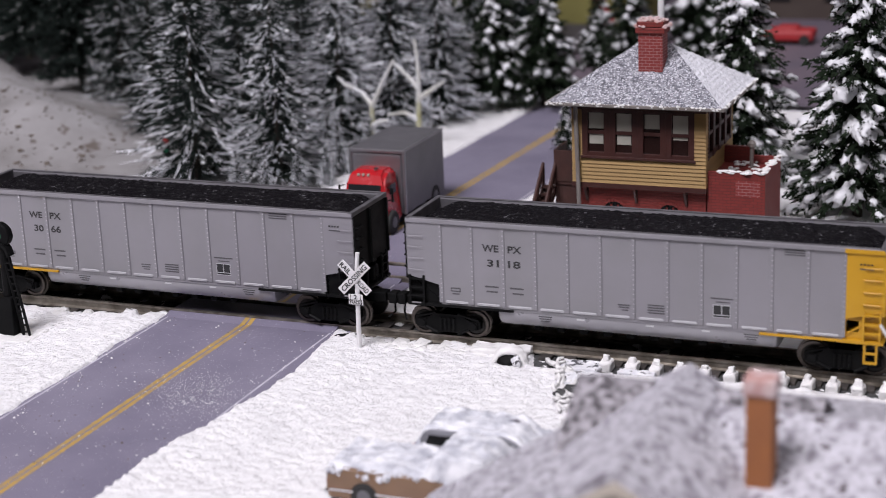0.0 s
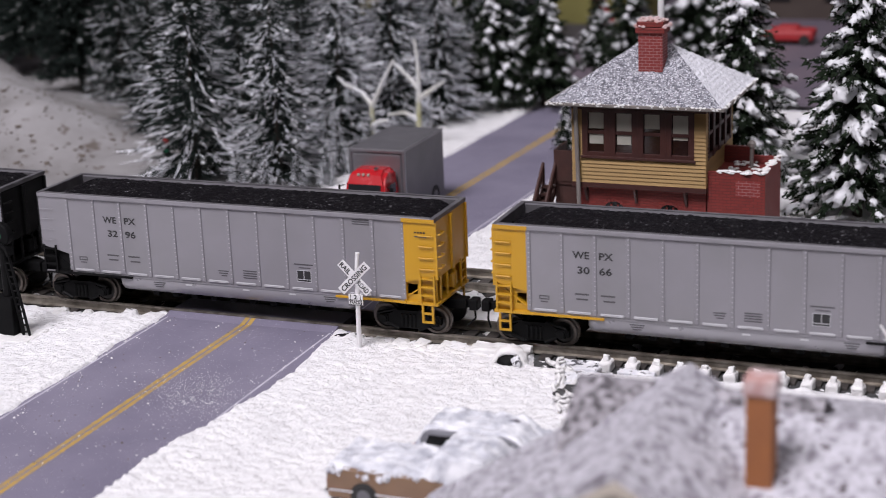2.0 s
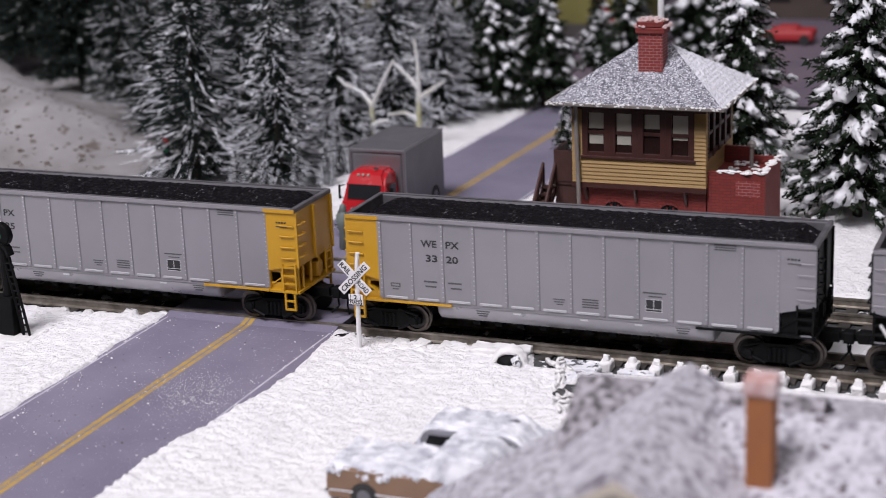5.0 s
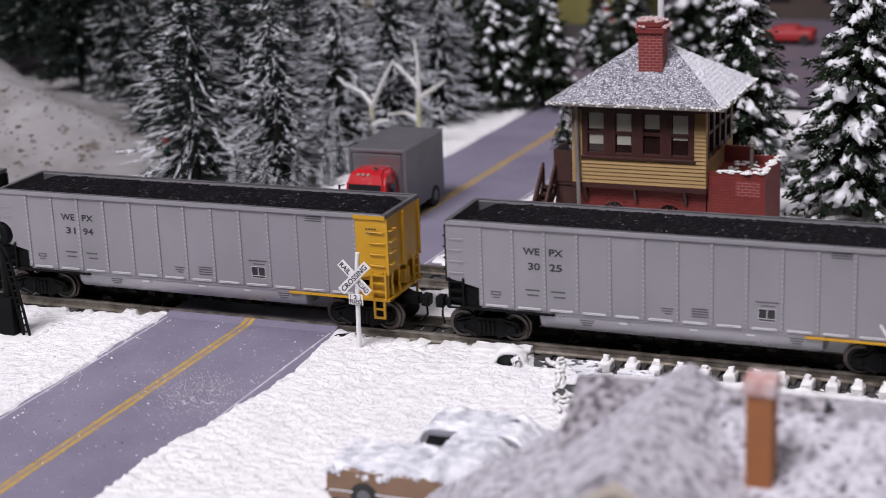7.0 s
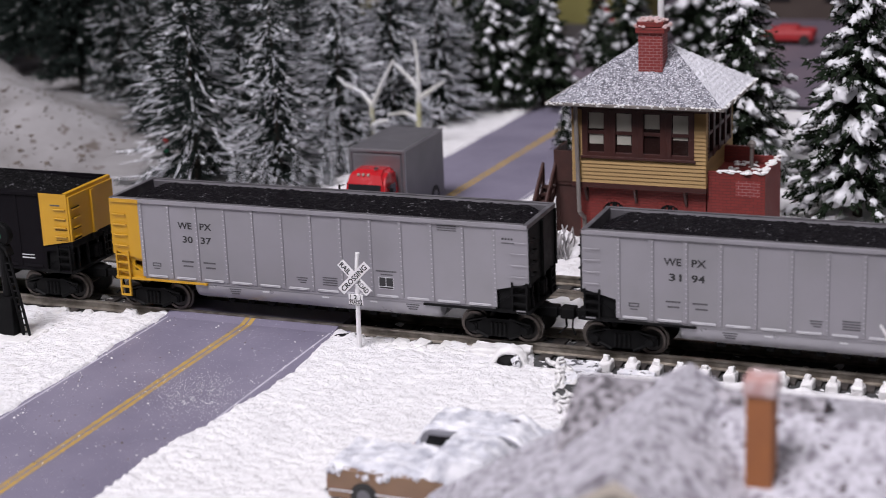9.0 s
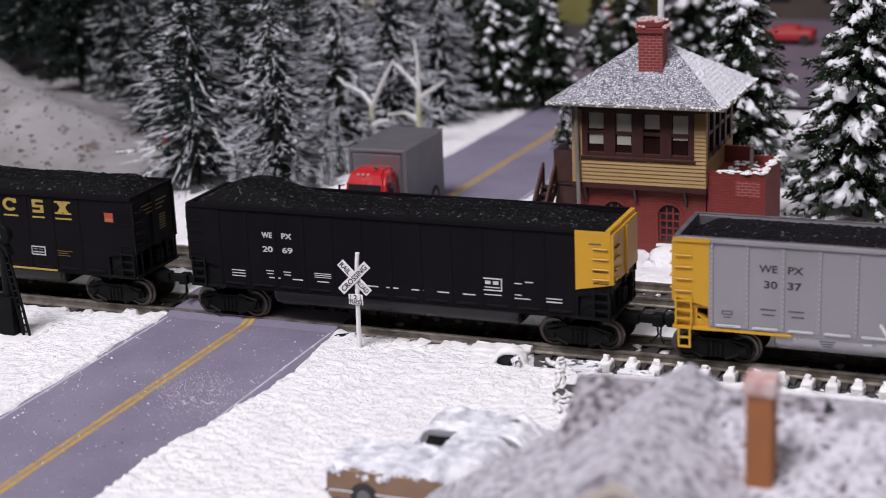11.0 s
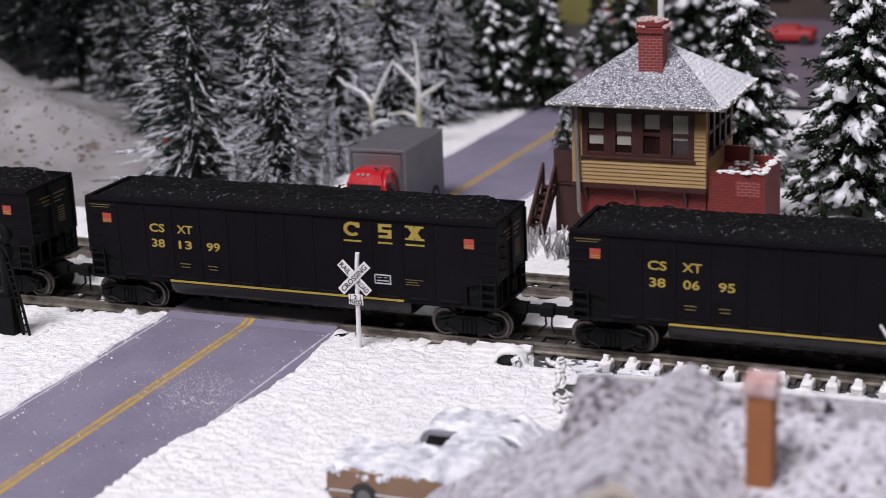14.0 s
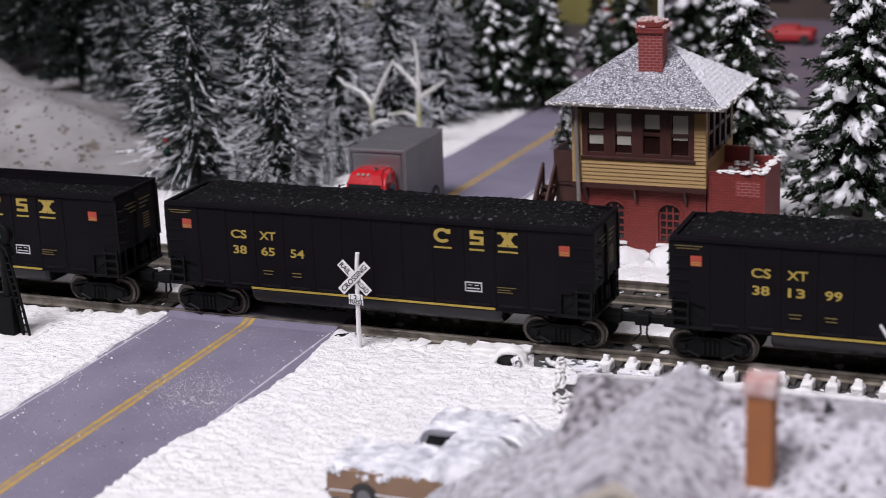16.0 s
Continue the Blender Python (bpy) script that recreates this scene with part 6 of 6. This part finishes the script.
def far_side():
    g = part("forest_floor", grid(B(), [-900, -400, -200, -66], [228, 300, 500, 900], lambda x, y: 0.6 + 0.02 * (y - 228)), FOREST)
    tagged(g, "dark forest floor under the far trees", "ground", kind="structure")
    g = part("yard", grid(B(), [-66, 0, 200, 700], [222, 300, 500, 900], lambda x, y: 0.4), YARD)
    tagged(g, "grey-violet yard surface beyond the trees", "ground", kind="structure")
    b = thing("shed", "olive-walled building with red roof edges far behind the trees", "building", at=(-118, 352, 0))
    part("wall", box(B(), -60, 64, 0, 26, 0, 46), OLIVE, b)
    part("door_post", prism(B(), [(40, 22), (50, 0.4), (54, 0.4), (44, 22)], "y", -4, -1), FAR_RED, b, "slanting red post")
    for s in (-1, 1):
        part("roof_edge", prism(B(), [(-16, 66), (-16 + s * 52, 40), (-16 + s * 52, 45), (-16, 72)], "y", -6, -1), FAR_RED, b)
    for k in range(4):
        part("window", box(B(), -52 + k * 22, -42 + k * 22, -1, 1, 6, 20), GLASS, b)
    b = thing("long_shed", "long dark brown building at the back of the layout", "building", at=(90, 392, 0))
    part("wall", box(B(), -130, 160, 0, 60, 0, 40), DARK_WALL, b)
    part("roof", box(B(), -134, 164, -8, 68, 30, 44, 1.0), DARK_WALL, b)
    for k in range(9):
        part("window", box(B(), -110 + k * 30, -94 + k * 30, -1, 1, 8, 22), OLIVE if k == 4 else GLASS, b)
    c = thing("far_car", "small red car on the yard behind the trees", "car", at=(7, 330, 0.4))
    part("body", box(B(), -11, 9, 0, 11, 1.5, 5.5, 1.0), FAR_RED, c)
    part("cabin", box(B(), -5, 3, 1, 10, 5.2, 6.6, 0.6), FAR_RED, c)
    for x in (-7, 6):
        for y in (0.3, 10.7):
            part("wheel", rod(B(), (x, y - 0.8, 2.0), (x, y + 0.8, 2.0), 2.0, seg=16), RUBBER, c)


far_side()


def hill_dirt():
    rng = random.Random(17)
    bm = B()
    for k in range(420):
        x, y = rng.uniform(-260, -150), rng.uniform(92, 150)
        lump(bm, (x, y, hill_z(x, y) + 0.1), abs(rng.gauss(0, 0.35)) + 0.2, 0.4, 0.6, 1, 0, k)
    tagged(part("earth_crumbs", bm, DIRT, None), "brown crumbs of earth on the snowy hillside", "earth", kind="stuff")


hill_dirt()
# ---------- trees ----------
NEEDLE = material("dark_needles", (0.008, 0.013, 0.011), 0.8, spec=0.2, second=(0.014, 0.022, 0.019), scale=0.3, island=0.5)
NEEDLE_GREEN = material("green_needles", (0.008, 0.015, 0.007), 0.8, spec=0.2, second=(0.015, 0.025, 0.011), scale=0.3, island=0.5)
FROST = material("frosted_needles", (0.86, 0.86, 0.91), 0.8, second=(0.6, 0.62, 0.68), scale=0.15, amount=0.9, island=0.3)
TREE_SNOW = material("tree_snow", (0.74, 0.74, 0.77), 0.75, second=(0.6, 0.6, 0.64), scale=0.4, bump=0.6, bump_scale=1.2)
BARK = material("dark_bark", (0.03, 0.022, 0.018), 0.9, second=(0.05, 0.04, 0.03), scale=0.5, bump=0.5, bump_scale=1.5)
FROST_BARK = material("frosted_twigs", (0.66, 0.66, 0.69), 0.8, second=(0.45, 0.44, 0.36), scale=0.15, amount=0.7)


def spike(vs, fs, ms, p, q, r, cut, m0, m1):
    """A thin needle bundle from p to q: the inner part of material m0, the outer of m1."""
    d = (q - p)
    a = d.orthogonal().normalized() * r
    b = d.normalized().cross(a)
    n = len(vs)
    mid = p + d * cut
    for c, k in ((p, 0.7), (mid, 1.0)):
        for t in (0, 2.1, 4.2):
            vs.append(c + (a * math.cos(t) + b * math.sin(t)) * k)
    vs.append(q)
    for i in range(3):
        j = (i + 1) % 3
        fs.append((n + i, n + j, n + 3 + j, n + 3 + i))
        ms.append(m0)
        fs.append((n + 3 + i, n + 3 + j, n + 6))
        ms.append(m1)


def mesh_of(name, vs, fs, ms, mats):
    me = bpy.data.meshes.new(name)
    me.from_pydata([v * MM for v in vs], [], fs)
    for m in mats:
        me.materials.append(m)
    me.polygons.foreach_set("material_index", ms)
    return me


def frosted_spruce(seed, h, r, frost, label):
    """A bottle-brush spruce: whorls of wiry branches, each with side needles, frosted towards the tips."""
    rng = random.Random(seed)
    t = thing("spruce_tree", label, "tree", "frosted trees on the hillside")
    part("trunk", rod(B(), (0, 0, 0), (0, 0, h * 0.97), 0.9, 0.15, seg=8), BARK, t)
    vs, fs, ms = [], [], []
    whorls = int(h / 1.5)
    for k in range(whorls):
        f = (k + 0.5) / whorls
        z = h * (0.05 + 0.95 * f)
        reach = r * (1 - f) ** 0.8 * (0.82 + 0.3 * rng.random()) + 0.8
        for j in range(int(7 + 10 * (1 - f))):
            a = rng.random() * 2 * math.pi
            L = reach * rng.uniform(0.45, 1.1)
            droop = rng.uniform(-0.5, 0.25) - 0.1 * (1 - f)
            p = Vector((0, 0, z + rng.uniform(-0.8, 0.8)))
            d = Vector((math.cos(a), math.sin(a), droop))
            q = p + d * L
            spike(vs, fs, ms, p, q, 0.2, 0.55, 0, 1 if rng.random() < frost else 0)
            for s in range(int(3 + L * 0.85)):
                u = rng.uniform(0.15, 1.0)
                b = p + d * L * u
                side = Vector((rng.uniform(-1, 1), rng.uniform(-1, 1), rng.uniform(-0.8, 0.5)))
                e = b + (d.normalized() * 1.1 + side * 0.75) * rng.uniform(1.4, 4.2)
                white = rng.random() < frost * (0.02 + 1.15 * u ** 3)
                spike(vs, fs, ms, b, e, 0.1 if not white else 0.105, 0.3, 1 if white and u > 0.6 else 0, 1 if white else 0)
    crown = new("crown", mesh_of("crown", vs, fs, ms, [NEEDLE, FROST]))
    crown.parent = t
    sb = B()
    for k in range(int(70 * frost)):
        f = rng.uniform(0.05, 0.98)
        a = rng.random() * 2 * math.pi
        rr = (r * (1 - f) ** 0.8) * rng.uniform(0.25, 0.85)
        lump(sb, (rr * math.cos(a), rr * math.sin(a), h * (0.05 + 0.95 * f) - 0.25 * rr), rng.uniform(0.25, 0.8), 0.6, 1.0, 2, 0, k)
    tagged(part("snow_cover", sb, TREE_SNOW, t, "small clots of snow on the branches", smooth=True), kind="stuff")
    return t


def snowy_fir(seed, h, r, snow, label, pad=1.0, needles=None):
    """A dense dark fir: drooping boughs of short green needles with pads of snow on them."""
    rng = random.Random(seed)
    t = thing("fir_tree", label, "tree", "snow-laden fir trees")
    part("trunk", rod(B(), (0, 0, 0), (0, 0, h * 0.95), 1.2, 0.2, seg=8), BARK, t)
    vs, fs, ms = [], [], []
    sb = B()
    whorls = int(h / 2.4)
    n = 0
    for k in range(whorls):
        f = (k + 0.5) / whorls
        z = h * (0.1 + 0.9 * f)
        reach = r * (1 - f) ** 0.75 * (0.85 + 0.3 * rng.random()) + 0.8
        cnt = int(6 + 9 * (1 - f))
        for j in range(cnt):
            a = 2 * math.pi * (j + rng.random()) / cnt
            L = reach * rng.uniform(0.65, 1.1)
            p = Vector((0, 0, z + rng.uniform(-1, 1)))
            d = Vector((math.cos(a), math.sin(a), rng.uniform(-0.45, -0.05)))
            for s in range(int(8 + L * 4.2)):
                u = rng.uniform(0.1, 1.0)
                b = p + d * L * u + Vector((rng.uniform(-.5, .5), rng.uniform(-.5, .5), rng.uniform(-.5, .5))) * 1.6
                e = b + (d.normalized() * 0.7 + Vector((rng.uniform(-1, 1), rng.uniform(-1, 1), rng.uniform(-1.0, 0.5)))) * rng.uniform(0.8, 1.9)
                spike(vs, fs, ms, b, e, 0.26, 0.5, 0, 0)
            if rng.random() < snow:
                for s in range(rng.choice((1, 2, 2, 3, 4))):
                    u = rng.uniform(0.5, 1.04)
                    c = p + d * L * u + Vector((rng.uniform(-.6, .6), rng.uniform(-.6, .6), 0.5))
                    before = len(sb.verts)
                    lump(sb, (0, 0, 0), (abs(rng.gauss(0.8, 0.5)) + 0.25) * pad, 0.6, 1.5, 2, 0, n)
                    sb.verts.ensure_lookup_table()
                    m = Matrix.Translation(c) @ Matrix.Rotation(a, 4, "Z") @ Matrix.Rotation(0.35, 4, "Y") @ Matrix.Diagonal((1.35, 0.85, 1, 1))
                    for v in sb.verts[before:]:
                        v.co = m @ v.co
                    n += 1
            for s in range(3):
                u = rng.uniform(0.3, 1.0)
                c = p + d * L * u + Vector((0, 0, 0.4))
                if rng.random() < snow:
                    lump(sb, c, rng.uniform(0.18, 0.42) * max(pad, 0.6), 0.7, 0.5, 1, 0, n)
                    n += 1
    crown = new("crown", mesh_of("crown", vs, fs, ms, [needles or NEEDLE_GREEN]))
    crown.parent = t
    tagged(part("snow_cover", sb, TREE_SNOW, t, "pads of white snow on the boughs", smooth=True), kind="stuff")
    return t


def plant(master, first, x, y, z, turn, scale):
    m = pose(x * MM, y * MM, z * MM, 0, 0, turn) @ Matrix.Scale(scale, 4)
    if first:
        master.matrix_basis = m
        return master
    o = copy_thing(master, m)
    o.matrix_basis = m
    return o


def trees():
    label_f = "frosted wiry spruce tree with dark core and white tips"
    tall = frosted_spruce(3, 60, 22, 0.5, label_f)
    slim = frosted_spruce(5, 56, 16.5, 0.7, label_f)
    pale = frosted_spruce(9, 56, 17, 0.95, "pale wiry spruce tree, white with frost all over")
    dusky = frosted_spruce(7, 56, 15, 0.3, "dark wiry spruce tree, lightly frosted")
    plant(tall, True, -114, 100, -1.5, 0, 1.0)
    plant(slim, True, -91, 105, -1.5, 0, 1.0)
    plant(pale, True, -92, 148, -1.5, 200, 1.0)
    for x, y, turn, s in ((-87, 176, 110, 1.0), (-103, 186, 300, 0.95), (-75, 184, 250, 0.95), (-78, 116, 20, 0.3), (-82, 99, 70, 0.2), (-89, 93, 160, 0.2), (-97, 92, 260, 0.22), (-76, 104, 340, 0.2), (-73, 127, 130, 0.27), (-84, 122, 310, 0.36)):
        plant(pale, False, x, y, -1.5, turn, s)
    plant(dusky, True, -112, 162, -1.5, 0, 1.05)
    for x, y, turn, s in ((-129, 155, 20, 1.1), (-120, 200, 20, 1.1), (-140, 190, 160, 1.1), (-74, 232, 80, 1.1), (-150, 240, 210, 1.2), (-110, 245, 60, 1.2), (-190, 250, 5, 1.2), (-175, 205, 100, 1.1), (-194, 190, 40, 0.95), (-152, 142, 75, 0.9), (-165, 172, 20, 1.0)):
        plant(dusky, False, x, y, -1.5, turn, s)
    label_d = "dark green fir tree with thick pads of snow"
    big = snowy_fir(11, 70, 19, 0.8, label_d)
    mid = snowy_fir(13, 46, 13, 0.5, label_d, 0.8)
    dark = snowy_fir(17, 56, 15, 0.3, "dark fir tree with few flecks of snow", 0.22, NEEDLE)
    plant(big, True, 66, 105, -1.5, 0, 1.0)
    plant(big, False, 31, 134, -1.5, 100, 0.9)
    plant(mid, True, -64, 209, -0.5, 0, 1.0)
    for x, y, turn, s in ((-50, 213, 50, 1.0), (-78, 199, 140, 0.9), (-51, 278, 220, 0.62), (-36, 268, 10, 0.95), (-24, 155, 30, 0.3), (-84, 240, 77, 1.1), (88, 150, 77, 1.1), (-20, 300, 150, 1.0)):
        plant(mid, False, x, y, -0.5, turn, s)
    plant(dark, True, -259, 228, 6, 0, 1.0)
    for x, y, turn, s in ((-221, 205, 60, 1.0), (-284, 240, 150, 1.0), (-240, 260, 10, 1.1), (-205, 235, 200, 1.0), (-300, 290, 90, 1.2), (-262, 300, 330, 1.2), (-225, 300, 280, 1.2), (-180, 215, 250, 1.0), (-170, 290, 40, 1.2), (-130, 290, 130, 1.2), (-90, 300, 240, 1.1)):
        plant(dark, False, x, y, 2, turn, s)


trees()


def bare_tree(x, y, forks):
    t = thing("bare_tree", "leafless little tree with frosted pale branches", "tree", "bare frosted trees", at=(x, y, -1.3))
    bm = rod(B(), (0, 0, 0), (0.6, 0, 15), 0.95, 0.75, seg=8)
    part("trunk", bm, MOSSY_BARK, t, "yellow-green mossy trunk")
    for k, pts in enumerate(forks):
        bm = B()
        r = 0.85
        for p, q in zip(pts, pts[1:]):
            rod(bm, p, q, r, r * 0.75, seg=6)
            r *= 0.75
        part("branch", bm, FROST_BARK, t)


MOSSY_BARK = material("mossy_bark", (0.34, 0.33, 0.16), 0.85, second=(0.6, 0.59, 0.52), scale=0.15, amount=0.8)
bare_tree(-79, 141, (((0.6, 0, 14), (4, 0, 21), (8, 0, 28)), ((0.6, 0, 14.5), (-3, 1, 18), (-8, 1, 20), (-11, 2, 22)), ((0.3, 0, 8), (3, -1, 10), (6, -1, 10.5))))
bare_tree(-68, 150, (((0.6, 0, 14), (0.8, 0, 24), (0.0, 0, 32.5)), ((0.7, 0, 18), (-3, 0, 22), (-7, 0, 25.5)), ((0.7, 0, 15), (5, 0, 18), (9, -1, 20.5)), ((0.3, 0, 9), (-4, -1, 11), (-9, -1, 10))))
# ---------- movement ----------
# seconds and millimetres travelled along the track
RUN = [(0, -105.8), (0.5, -74.4), (1, -44.0), (1.5, -14.6), (2, 13.9), (2.5, 43.6), (3, 72.4), (3.5, 100.3), (4, 128.3), (4.2, 139.9), (6.5, 276.6), (6.8, 295.6), (7, 308.6), (7.5, 341.8),
       (8, 374.6), (8.5, 407.2), (9, 437.9), (9.2, 449.4), (11.3, 575.4), (11.5, 587.6), (12, 618.7), (12.5, 650.1), (13, 681.3), (13.5, 712.7), (14, 744.5), (14.5, 776.1), (15, 807.1),
       (15.5, 838.5), (16, 870.2)]


def travel(t):
    return float(np.interp(t, [r[0] for r in RUN], [r[1] for r in RUN]))


def motions():
    """The train rolls along the track and its wheels turn with it."""
    for car, off in CARS:
        # the silver cars' couplings are drawn out a little until they pass the crossing
        slack = 0.026 if off > -600 else 0.0
        walk(car, [(t, pose((s + off - slack * min(75.0, max(0.0, -25 - s - off))) * MM, 0, 0)) for t, s in RUN])
        for t_ob in [o for o in car.children if o.name.startswith("truck")]:
            for w in [o for o in t_ob.children if o.name.startswith("wheelset")]:
                x, _, z = w.location
                rows = []
                for k in range(241):
                    t = k / 15
                    rows.append((t, pose(x, 0, z, 0, math.degrees(travel(t) / 2.8), 0)))
                walk(w, rows)


motions()
